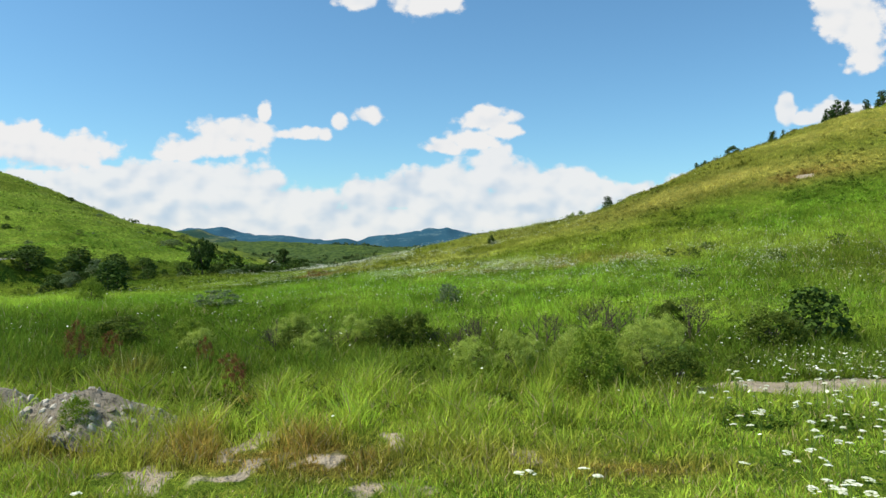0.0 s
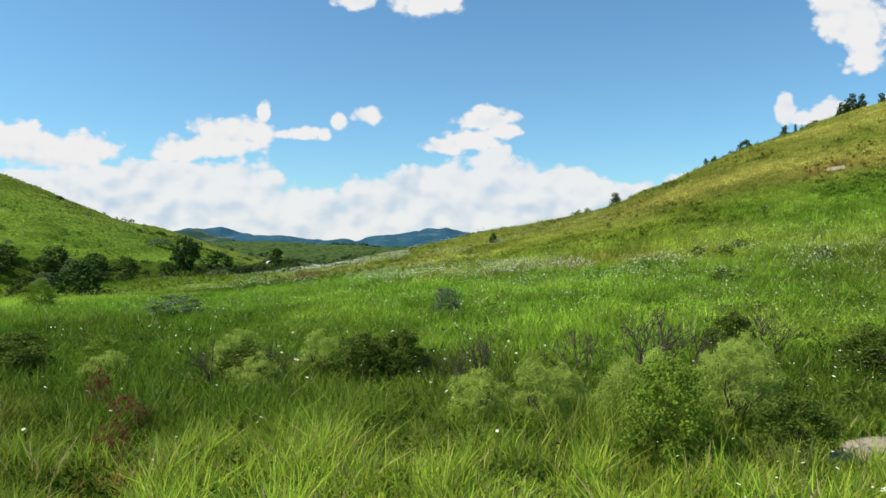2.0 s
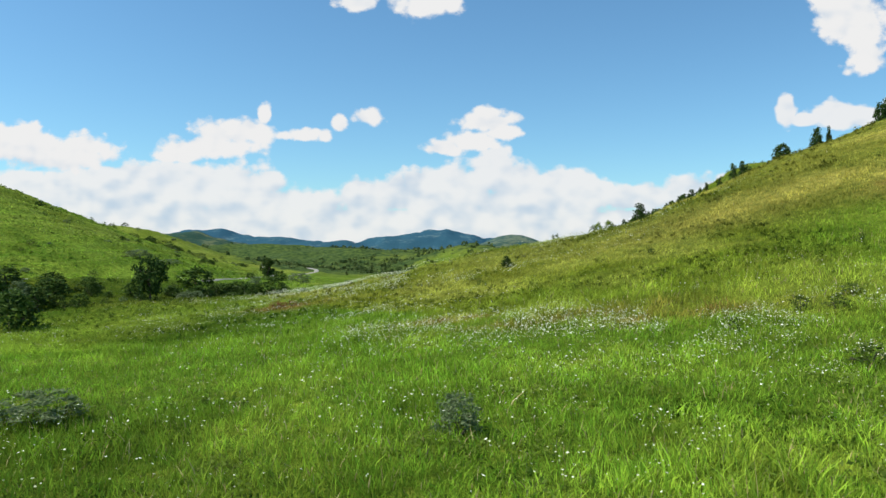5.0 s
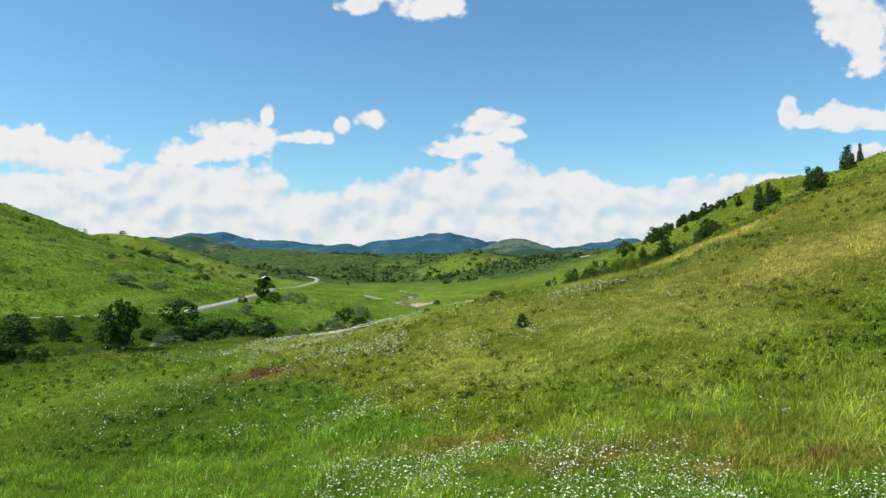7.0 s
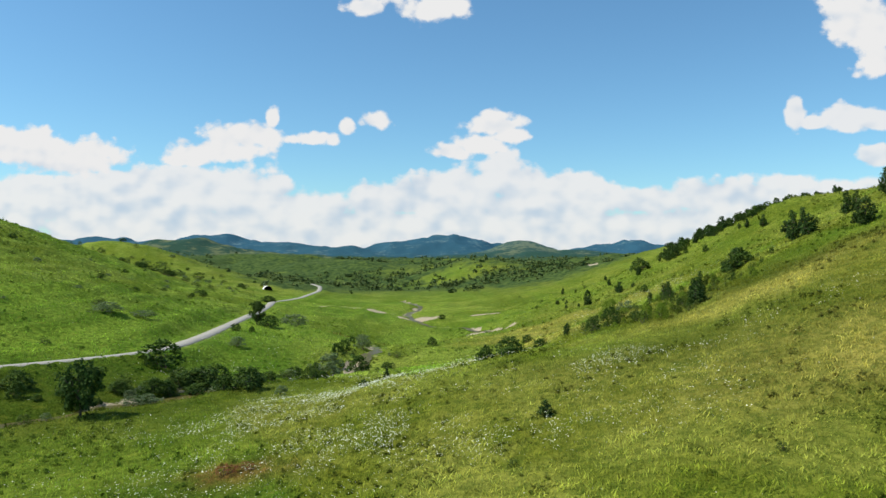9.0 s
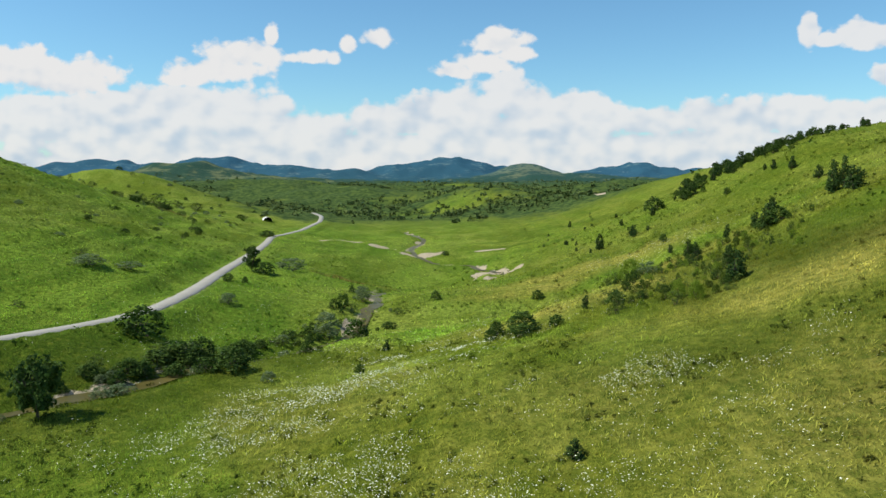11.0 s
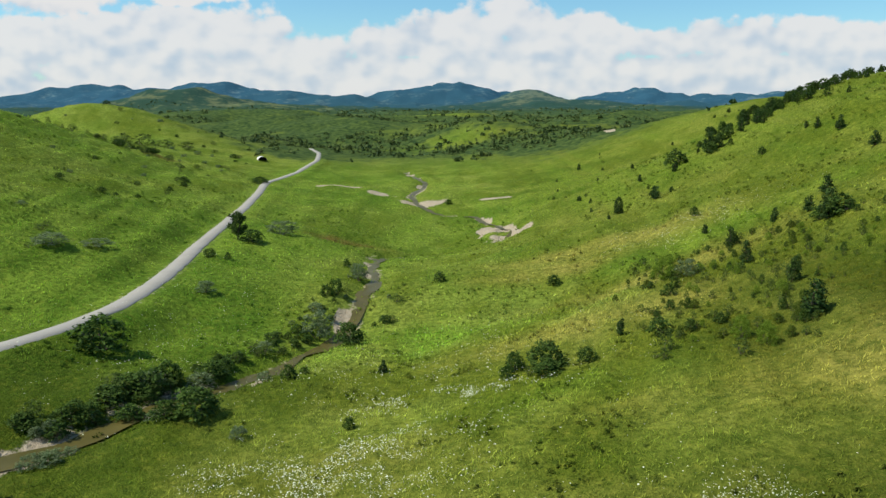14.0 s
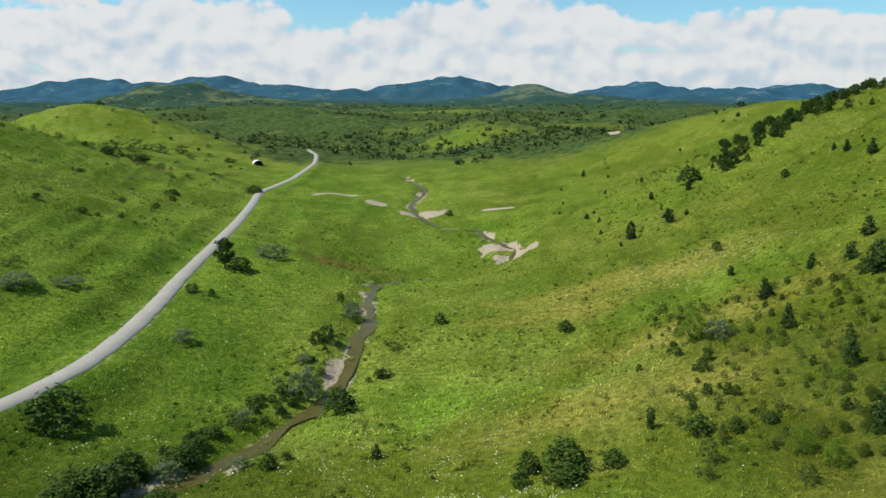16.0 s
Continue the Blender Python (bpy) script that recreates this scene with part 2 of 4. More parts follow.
ROAD_Z = [1.6, 2.0, 1.5, 0.9, 0.2, -0.3, -0.4, -1.0, -1.9, -2.8, -3.8, -4.9, -5.5, -6.4, -7.4, -8.4, -9.3, -9.6, -9.5, -9.4]
CREEK = [(-60, 85), (-47, 104), (-39.7, 112), (-33.6, 119), (-27, 131), (-23, 139), (-19, 152), (-17.2, 162), (-16.4, 176), (-16.5, 191), (-19.8, 211), (-19.5, 228), (-8.4, 243), (4, 247), (12, 246), (14.5, 257), (11, 280), (6, 305), (-7, 313), (-15.6, 329), (-20, 349), (-16, 400), (-30, 460)]


def smooth(a, b, x):
    u = np.clip((x - a) / (b - a), 0, 1)
    return u * u * (3 - 2 * u)


def wave(x, y, scale, seed=0.0):
    """Smooth value noise, -1 to 1, for arrays."""
    u, v = np.asarray(x, float) / scale + 17.3 * seed, np.asarray(y, float) / scale + 41.7 * seed
    i, j = np.floor(u), np.floor(v)
    a, b = u - i, v - j
    a, b = a * a * (3 - 2 * a), b * b * (3 - 2 * b)

    def dot(p, q):
        s = np.sin(p * 127.1 + q * 311.7 + seed * 74.7) * 43758.5453
        return (s - np.floor(s)) * 2 - 1

    low = dot(i, j) * (1 - a) + dot(i + 1, j) * a
    high = dot(i, j + 1) * (1 - a) + dot(i + 1, j + 1) * a
    return low * (1 - b) + high * b


def near_line(x, y, line):
    """Distance of each place from a line of points, and how far along it lies."""
    best, along, run = np.full(np.shape(x), 1e9), np.zeros(np.shape(x)), 0.0
    for (ax, ay), (bx, by) in zip(line[:-1], line[1:]):
        length = math.hypot(bx - ax, by - ay)
        t = np.clip(((x - ax) * (bx - ax) + (y - ay) * (by - ay)) / length**2, 0, 1)
        d = np.hypot(x - ax - t * (bx - ax), y - ay - t * (by - ay))
        closer = d < best
        best, along = np.where(closer, d, best), np.where(closer, run + t * length, along)
        run += length
    return best, along


def land(x, y):
    """Height of the bare land, before road and creek."""
    x, y = np.asarray(x, float), np.asarray(y, float)
    z = np.interp(y, VALLEY_Y, VALLEY_Z)
    for a, b, s, l, turn, h in HILLS + SPURS:
        c, sn = math.cos(radians(turn)), math.sin(radians(turn))
        u, w = ((x - a) * c + (y - b) * sn) / s, (-(x - a) * sn + (y - b) * c) / l
        z = z + h * np.exp(-0.5 * (u * u + w * w))
    far = np.zeros_like(z)
    for a, b, s, l, h in RANGES + FOOTHILLS + KNOLLS:
        bend = 60 * wave(x, y, 400, 3) * (b > 2500)
        far = np.maximum(far, h * np.exp(-0.5 * (((x - a) / s) ** 2 + ((y + bend - b) / l) ** 2)))
    d = np.hypot(x, y)
    rough = smooth(520, 720, y)
    z = z + far * (1.12 + 0.10 * wave(x, y, 110, 5)) + rough * (5.0 * wave(x, y, 170, 1) + 6.5 * wave(x, y, 62, 2) + 3.0 * wave(x, y, 24, 13)) * (1 - 0.5 * smooth(2500, 4000, d))
    z = z + smooth(2300, 3200, y) * (18 * wave(x, y, 240, 6) + 12 * wave(x, y, 90, 7) + 5 * wave(x, y, 40, 8))
    side = smooth(60, 140, d) * (1 - smooth(600, 1000, y))
    z = z + side * (0.6 * wave(x, y, 31, 8) + 0.38 * wave(x, y, 11, 9) + 0.16 * wave(x, y, 4, 10))
    # slanting folds and gullies over the western hill, small treads along the slopes
    fold = smooth(-62, -95, x) * (1 - smooth(480, 620, y))
    z = z + fold * (0.9 * wave(x * 0.35 + y * 0.12, y * 0.55 - x * 0.7, 9, 61) + 0.5 * wave(x * 0.5, y * 0.8 - x * 0.5, 4, 62))
    return z + 0.46 * side * wave(x * 0.3, z * 3.0, 2.4, 12)


def height(x, y):
    """Height of the ground with the road bed and the creek cut into it."""
    x, y = np.asarray(x, float), np.asarray(y, float)
    z = land(x, y)
    if len(ROAD) > 1:
        d, along = near_line(x, y, ROAD)
        run = np.concatenate([[0], np.cumsum([math.dist(p, q) for p, q in zip(ROAD[:-1], ROAD[1:])])])
        bed = np.interp(along, run, ROAD_Z)
        z = z + (bed - z) * (1 - smooth(2.6, 9.0, d))
        # grassy verge below the embanked stretch
        verge = x - np.interp(y, (105, 122, 132, 143.5, 156), (-66, -57, -52, -48.3, -47)) - 2.9
        z = z + 0.5 * np.exp(-((verge / 0.9) ** 2)) * smooth(100, 108, y) * (1 - smooth(141, 153, y))
    if len(CREEK) > 1:
        d, along = near_line(x, y, CREEK)
        z = z - 1.1 * (1 - smooth(0.8, 5.0, d + 0.8 * wave(x, y, 4, 11)))
    return z


YELLOW = [(41, 78, 6, 4), (30, 108, 9, 4), (8.6, 137, 7, 3.2), (18, 136, 6, 2.6), (26, 157, 9, 3), (14, 178, 8, 2.5), (60, 95, 14, 6), (30, 84, 8, 4), (22, 186, 12, 3)]
FRESH = [(-5, 44, 13, 8), (10, 47, 9, 7), (20, 104, 12, 5), (40, 172, 14, 4), (0, 50, 18, 16), (-14, 58, 16, 14), (-5, 150, 10, 9), (52, 130, 10, 8), (36, 62, 10, 8), (5, 118, 14, 5)]
# spots that darken the sward's colour: x, y, half widths
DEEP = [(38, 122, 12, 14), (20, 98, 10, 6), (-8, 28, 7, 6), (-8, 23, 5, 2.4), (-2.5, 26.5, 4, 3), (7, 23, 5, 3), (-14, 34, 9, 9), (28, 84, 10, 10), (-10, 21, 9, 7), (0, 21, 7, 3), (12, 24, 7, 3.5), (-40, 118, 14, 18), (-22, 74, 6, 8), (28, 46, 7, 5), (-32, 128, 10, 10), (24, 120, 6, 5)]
RUST = [(-3.5, 13.2, 2.6, 0.8), (-0.2, 12.6, 1.8, 0.6), (-6.5, 13.0, 1.2, 0.5), (-122, 352, 6, 4), (38.5, 76, 3, 1.5), (-9, 20, 0.5, 0.8), (-15.6, 86.5, 2.6, 1.6), (-29.7, 241, 7, 4), (7, 57.5, 4, 0.7), (-1, 61, 3, 0.6), (12, 55, 3, 0.6), (-13.2, 25.5, 0.5, 0.3), (-5.2, 17.2, 0.5, 0.3), (-1.5, 12.5, 1.2, 0.6), (-5, 12.8, 1.5, 0.5), (3, 12, 1.2, 0.4)]


def spots(x, y, rows):
    total = np.zeros(np.shape(x))
    for a, b, w, l in rows:
        total = np.maximum(total, np.exp(-0.5 * (((x - a) / w) ** 2 + ((y - b) / l) ** 2)))
    return total


def turf(x, y, z=None):
    """Colour of the sward: lush green on the valley floor, olive and straw on the slopes."""
    x, y = np.asarray(x, float), np.asarray(y, float)
    z = land(x, y) if z is None else z
    dry = dryness(x, y)
    streak = wave(x * 0.25 + 0.4 * wave(x, y, 20, 31), z * 1.5 + 0.02 * y, 1.6, 32) * smooth(70, 130, y)
    patch = 0.5 * wave(x, y, 38, 33) + 0.35 * wave(x, y, 13, 34) + 0.25 * wave(x, y, 4.5, 35)
    near = 1 - smooth(40, 80, y)
    mixed = np.clip(dry + 0.55 * patch + 0.32 * streak + 1.0 * spots(x, y, YELLOW) - 0.75 * spots(x, y, FRESH) - 0.02 * near, 0, 1)[..., None]
    deep = np.clip(0.5 + 0.8 * wave(x, y, 17, 36) + 0.7 * wave(x, y, 6, 37) + 0.45 * wave(x, y, 2.2, 39) + (0.45 + 0.5 * smooth(-50, -80, x)) * streak, 0, 1)[..., None]
    green = np.array((0.098, 0.178, 0.015)) * deep + np.array((0.198, 0.284, 0.030)) * (1 - deep)
    straw = np.array((0.168, 0.194, 0.020)) * deep + np.array((0.292, 0.300, 0.055)) * (1 - deep)
    # slightly darker past 60 m, then brighter and less red over the valley floor
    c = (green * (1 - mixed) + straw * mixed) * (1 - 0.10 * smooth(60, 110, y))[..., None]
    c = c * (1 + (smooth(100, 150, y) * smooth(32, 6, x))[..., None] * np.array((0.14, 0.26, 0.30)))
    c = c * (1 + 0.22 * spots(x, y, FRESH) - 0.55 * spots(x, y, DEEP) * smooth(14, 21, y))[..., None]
    pale = np.clip(0.8 * spots(x, y, YELLOW) * (1 + 0.5 * wave(x, y, 3, 47)), 0, 0.75)[..., None]
    c = c * (1 - pale) + np.array((0.420, 0.370, 0.085)) * pale
    rust = np.clip(spots(x, y, RUST) * (0.8 + 0.7 * wave(x, y, 1.1, 38)), 0, 0.8)[..., None]
    return c * (1 - rust) + np.array((0.200, 0.095, 0.035)) * rust


def dryness(x, y):
    """How dry the sward is, 0 to 1."""
    foot = 58 - np.where(x > 0, 0.6, 2.05) * x + 2.0 * wave(x, y, 9, 45)
    dry = 0.85 * smooth(0, 5, y - foot) * smooth(-30, -6, x + 0.10 * (y - 75)) * (1 - 0.6 * smooth(150, 260, y))
    dry = dry * (1 - 0.6 * smooth(0.30, 0.46, x / np.maximum(y, 5)) * (1 - smooth(70, 100, y)))
    dry = np.maximum(dry, (0.36 + 0.3 * smooth(380, 520, y)) * smooth(-58, -100, x) * (1 - smooth(600, 800, y)))
    return dry


def zones(x, y, z):
    """Dry slope, woods and bare soil, 0 to 1."""
    dry = dryness(x, y)
    wood = smooth(450, 580, y + 0.25 * np.maximum(0, x + 20) - 0.75 * np.maximum(0, -x - 110))
    front = (1 - smooth(0.5, 1.1, np.hypot((x + 2.6) / 5.2, (y - 12.8) / 2.4))) * (0.24 + 0.75 * wave(x, y, 0.9, 41) + 0.6 * wave(x, y, 0.35, 46))
    track = 1.0 - smooth(0.6, 1.2, np.hypot((x - 10.5) / 5.2, (y - 19.2 - 0.12 * (x - 11)) / 1.0) + 0.35 * wave(x, y, 1.1, 49))
    bare = np.maximum(front, track)
    d, along = near_line(x, y, CREEK)
    bank = (1 - smooth(0.9, 2.7, d + 1.7 * wave(x, y, 8, 42) + 0.5 * wave(x, y, 1.6, 48))) * (0.48 + 0.55 * wave(x, y, 6, 44))
    bare = np.maximum(bare, bank)
    for a, b, w, l in [(-14, 334, 13, 8), (13.7, 334, 6, 2.5), (-50, 366, 16, 3), (9, 268, 6, 12), (13, 251, 6.5, 5), (-23.4, 136.5, 2.4, 1.4), (-18.9, 164, 1.2, 5), (97, 520, 4, 16), (-32, 345, 7, 4), (95, 140, 5, 2), (38, 75, 1.5, 0.7), (-44.5, 104, 3, 1.4)]:
        bare = np.maximum(bare, 1.0 - smooth(0.5, 1.15, np.hypot((x - a) / w, (y - b) / l) + 0.35 * wave(x, y, 0.4 * w, 43)))
    d, along = near_line(x, y, ROAD)
    bare = np.maximum(bare, 0.36 * (1 - smooth(2.0, 3.4, d)))
    wood = wood * (1 - 0.45 * spots(x, y, [(-806, 2120, 160, 170), (-558, 2000, 150, 120), (290, 2700, 150, 150)]))
    wood = wood * (1 - 0.85 * spots(x, y, [(0, 620, 60, 25), (60, 720, 70, 30), (-60, 1200, 120, 60)]))
    return dry, wood, np.clip(bare, 0, 1)


# ---- the ground sheet ----
def build_ground():
    front = np.arange(-50, 50.01, 0.15)
    rest = np.arange(53, 307.1, 3.0)
    angles = np.radians(np.concatenate([front, rest]))
    radii = np.concatenate([[0.0], np.geomspace(6, 4980, 480)])
    a, r = np.meshgrid(angles, radii)
    x, y = r * np.sin(a), r * np.cos(a) - 12
    z = height(x, y)
    rows, cols = x.shape
    verts = np.stack([x, y, z], -1).reshape(-1, 3)
    i, j = np.meshgrid(np.arange(rows - 1), np.arange(cols), indexing="ij")
    k = (j + 1) % cols
    quads = np.stack([i * cols + j, (i + 1) * cols + j, (i + 1) * cols + k, i * cols + k], -1).reshape(-1, 4)
    mesh = bpy.data.meshes.new("ground")
    mesh.vertices.add(len(verts))
    mesh.vertices.foreach_set("co", verts.ravel())
    mesh.loops.add(quads.size)
    mesh.loops.foreach_set("vertex_index", quads.ravel()[::1].astype(np.int32))
    mesh.polygons.add(len(quads))
    mesh.polygons.foreach_set("loop_start", np.arange(0, quads.size, 4, dtype=np.int32))
    mesh.update(calc_edges=True)
    mesh.validate()
    mesh.flip_normals()
    zone = mesh.color_attributes.new("zone", "FLOAT_COLOR", "POINT")
    x, y, z = verts.T
    dry, wood, bare = zones(x, y, z)
    zone.data.foreach_set("color", np.stack([dry, wood, bare, np.ones_like(x)], -1).ravel())
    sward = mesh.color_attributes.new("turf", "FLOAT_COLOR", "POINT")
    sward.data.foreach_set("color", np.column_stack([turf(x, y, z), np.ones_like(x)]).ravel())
    # share of painted haze, growing with distance from 600 m
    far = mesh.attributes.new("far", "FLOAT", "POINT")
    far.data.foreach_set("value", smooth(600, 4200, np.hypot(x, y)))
    mesh.materials.append(GROUND)
    mesh.shade_smooth()
    return tagged(new("ground", mesh), "green grassy valley floor and hills with dry slopes", "ground", kind="structure")


build_ground()


# ---- road, creek, stones ----
def link_mesh(name, verts, faces, mat, smooth_faces=False):
    """A mesh from arrays of places and of faces that all have the same number of corners."""
    verts, faces = np.asarray(verts, float), np.asarray(faces, np.int32)
    mesh = bpy.data.meshes.new(name)
    mesh.vertices.add(len(verts))
    mesh.vertices.foreach_set("co", verts.ravel())
    mesh.loops.add(faces.size)
    mesh.loops.foreach_set("vertex_index", faces.ravel())
    mesh.polygons.add(len(faces))
    mesh.polygons.foreach_set("loop_start", np.arange(0, faces.size, faces.shape[1], dtype=np.int32))
    mesh.update(calc_edges=True)
    mesh.materials.append(mat)
    if smooth_faces:
        mesh.shade_smooth()
    return mesh


def along_line(line, step):
    """Places along a softened line, with the directions across."""
    p = np.array(line, float)
    run = np.concatenate([[0], np.cumsum(np.hypot(*np.diff(p, axis=0).T))])
    s = np.arange(0, run[-1], step)
    q = np.stack([np.interp(s, run, p[:, 0]), np.interp(s, run, p[:, 1])], -1)
    k = np.ones(9) / 9
    q = np.stack([np.convolve(np.pad(c, 4, "edge"), k, "valid") for c in q.T], -1)
    d = np.gradient(q, axis=0)
    d /= np.linalg.norm(d, axis=1)[:, None]
    return q, np.stack([d[:, 1], -d[:, 0]], -1)


def strip(q, side, offsets, level):
    """Faces of a band: offsets across (arrays), level(place, n) gives heights."""
    rows = [q + side * np.asarray(o)[:, None] for o in offsets]
    verts = np.concatenate([np.column_stack([r, level(r, n)]) for n, r in enumerate(rows)])
    n = len(q)
    faces = [(k * n + i, k * n + i + 1, (k + 1) * n + i + 1, (k + 1) * n + i) for k in range(len(rows) - 1) for i in range(n - 1)]
    return verts, faces


def build_road():
    m, t, b = material("worn_pale_asphalt", 0.85, 0.3)
    place = t.nodes.new("ShaderNodeTexCoord").outputs["Object"]
    c = blend(t, grain(t, place, 0.25, 6), (0.25, 0.24, 0.215), (0.37, 0.355, 0.315))
    c = blend(t, fade(t, grain(t, place, 1.7, 6, 0.7), 0.55, 0.75), c, (0.28, 0.25, 0.19))
    link(t, (c, b.inputs["Base Color"]))
    bump(t, b, grain(t, place, 14, 4), 0.4, 0.03)
    q, side = along_line(ROAD, 1.2)
    bed = height(*q.T) + 0.16
    edge = lambda seed: 0.14 * wave(q[:, 0], q[:, 1], 2.2, seed)
    offs = [-1.58 + edge(1), -1.42 + edge(1), np.zeros(len(q)), 1.42 + edge(2), 1.58 + edge(2)]
    drop = (-0.32, 0, 0.05, 0, -0.32)
    verts, faces = strip(q, side, offs, lambda r, n: bed + drop[n])
    ob = new("road", link_mesh("road", verts, faces, m))
    tagged(ob, "narrow pale worn asphalt road through the valley", "road", kind="structure")


def build_creek():
    m, t, b = material("shallow_creek_water", 0.4, 0.08)
    place = t.nodes.new("ShaderNodeTexCoord").outputs["Object"]
    link(t, (blend(t, grain(t, place, 0.4, 4), (0.048, 0.048, 0.012), (0.130, 0.110, 0.034)), b.inputs["Base Color"]))
    bump(t, b, grain(t, place, 3.0, 3), 0.15, 0.05)
    q, side = along_line(CREEK, 1.0)
    bed = height(*q.T)
    shore = np.minimum(height(*(q + 1.9 * side).T), height(*(q - 1.9 * side).T))
    level = np.maximum(np.minimum(bed + 0.30, shore + 0.02), bed + 0.05)
    level = np.convolve(np.pad(level, 2, "edge"), np.ones(5) / 5, "valid")
    span = lambda seed: np.clip(1.15 + 0.8 * wave(q[:, 0], q[:, 1], 9, seed) + 0.45 * wave(q[:, 0], q[:, 1], 2.6, seed + 1), 0.2, 2.3)
    verts, faces = strip(q, side, [-span(4), np.zeros(len(q)), span(7)], lambda r, n: level)
    ob = new("water", link_mesh("water", verts, faces, m))
    tagged(ob, "shallow muddy creek winding along the valley floor", "creek", kind="structure")


def stone_mesh(name, mat, seed):
    rng = np.random.default_rng(seed)
    bm = bmesh.new()
    bmesh.ops.create_icosphere(bm, subdivisions=1, radius=1)
    for v in bm.verts:
        v.co *= 0.75 + 0.5 * rng.random()
        v.co.z *= 0.7
    mesh = bpy.data.meshes.new(name)
    bm.to_mesh(mesh)
    bm.free()
    mesh.materials.append(mat)
    return mesh


def build_mounds():
    m, t, b = material("grey_gravel_spoil", 0.95, 0.2)
    place = t.nodes.new("ShaderNodeTexCoord").outputs["Object"]
    c = blend(t, grain(t, place, 1.6, 6), (0.24, 0.19, 0.13), (0.66, 0.60, 0.49))
    c = blend(t, fade(t, grain(t, place, 9, 5, 0.7), 0.52, 0.66), c, (0.16, 0.14, 0.11))
    link(t, (c, b.inputs["Base Color"]))
    bump(t, b, grain(t, place, 11, 5, 0.7), 1.0, 0.3)
    s, ts, bs = material("loose_stone", 0.9, 0.25)
    info = ts.nodes.new("ShaderNodeObjectInfo").outputs["Random"]
    link(ts, (blend(ts, info, (0.20, 0.17, 0.13), (0.62, 0.58, 0.50)), bs.inputs["Base Color"]))
    stones = [stone_mesh("stone", s, n) for n in range(4)]
    for n, (x, y, wide, deep, high) in enumerate([(-7.6, 14.7, 1.75, 1.1, 0.95), (-10.9, 15.7, 2.0, 1.2, 0.95)]):
        rng = np.random.default_rng(n + 5)
        u, v = np.meshgrid(np.linspace(-1, 1, 44), np.linspace(-1, 1, 36))
        r = np.hypot(u, v) * (1 + 0.25 * wave(u * wide + n * 9, v * deep, 0.8, 2))
        z = high * (1 - smooth(0.12, 1.0, r)) * (1 + 0.22 * wave(u * wide, v * deep, 0.55, 3)) + 0.10 * wave(u * wide, v * deep, 0.16, 4) + 0.12 * wave(u * wide, v * deep, 0.33, 6)
        gx, gy = u * wide * 1.3, v * deep * 1.3
        base = float(height(x, y))
        z = np.where(r > 0.98, height(gx + x, gy + y) - base - 0.2, z)
        verts = np.stack([gx, gy, z], -1).reshape(-1, 3)
        faces = [(j * 44 + i, j * 44 + i + 1, (j + 1) * 44 + i + 1, (j + 1) * 44 + i) for j in range(35) for i in range(43)]
        root = new("gravel_mound", None)
        root.location = (x, y, base)
        heap = new("mound_body", link_mesh("mound_body", verts, faces, m, True))
        heap.parent = root
        for k in range(280):
            i = rng.integers(0, len(verts))
            if verts[i][2] < 0.05:
                continue
            stone = new("stone", stones[k % 4])
            stone.parent = root
            stone.location = verts[i] + rng.normal(0, 0.02, 3)
            stone.scale = [0.025 + 0.10 * rng.random() ** 2] * 3
            stone.rotation_euler = rng.random(3) * 6
        tagged(root, "low heap of pale gravel and broken stones in the grass", "gravel mound", "gravel mounds")


build_road()
build_creek()
build_mounds()


# ---- plants ----
def leaf_material(name, low, high, glow=0.35, rough=0.65):
    m = bpy.data.materials.new(name)
    m.use_nodes = True
    t = m.node_tree
    t.nodes.clear()
    island = t.nodes.new("ShaderNodeNewGeometry").outputs["Random Per Island"]
    info = t.nodes.new("ShaderNodeObjectInfo").outputs["Random"]
    c = blend(t, island, low, high)
    c = blend(t, calc(t, "MULTIPLY", info, 0.35), c, blend(t, 0.5, c, (0.10, 0.12, 0.03)))
    lit, through_leaf, mixer = t.nodes.new("ShaderNodeBsdfPrincipled"), t.nodes.new("ShaderNodeBsdfTranslucent"), t.nodes.new("ShaderNodeMixShader")
    lit.inputs["Roughness"].default_value, lit.inputs["Specular IOR Level"].default_value = rough, 0.06
    mixer.inputs[0].default_value = glow
    out = t.nodes.new("ShaderNodeOutputMaterial")
    link(t, (c, lit.inputs["Base Color"]), (c, through_leaf.inputs[0]), (lit.outputs[0], mixer.inputs[1]), (through_leaf.outputs[0], mixer.inputs[2]), (mixer.outputs[0], out.inputs[0]))
    return m


def bark_material(name, low, high):
    m, t, b = material(name, 0.9, 0.2)
    place = t.nodes.new("ShaderNodeTexCoord").outputs["Object"]
    g = grain(t, stretched(t, place, 9, 9, 2), 2.0, 5)
    link(t, (blend(t, g, low, high), b.inputs["Base Color"]))
    bump(t, b, g, 0.6, 0.03)
    return m


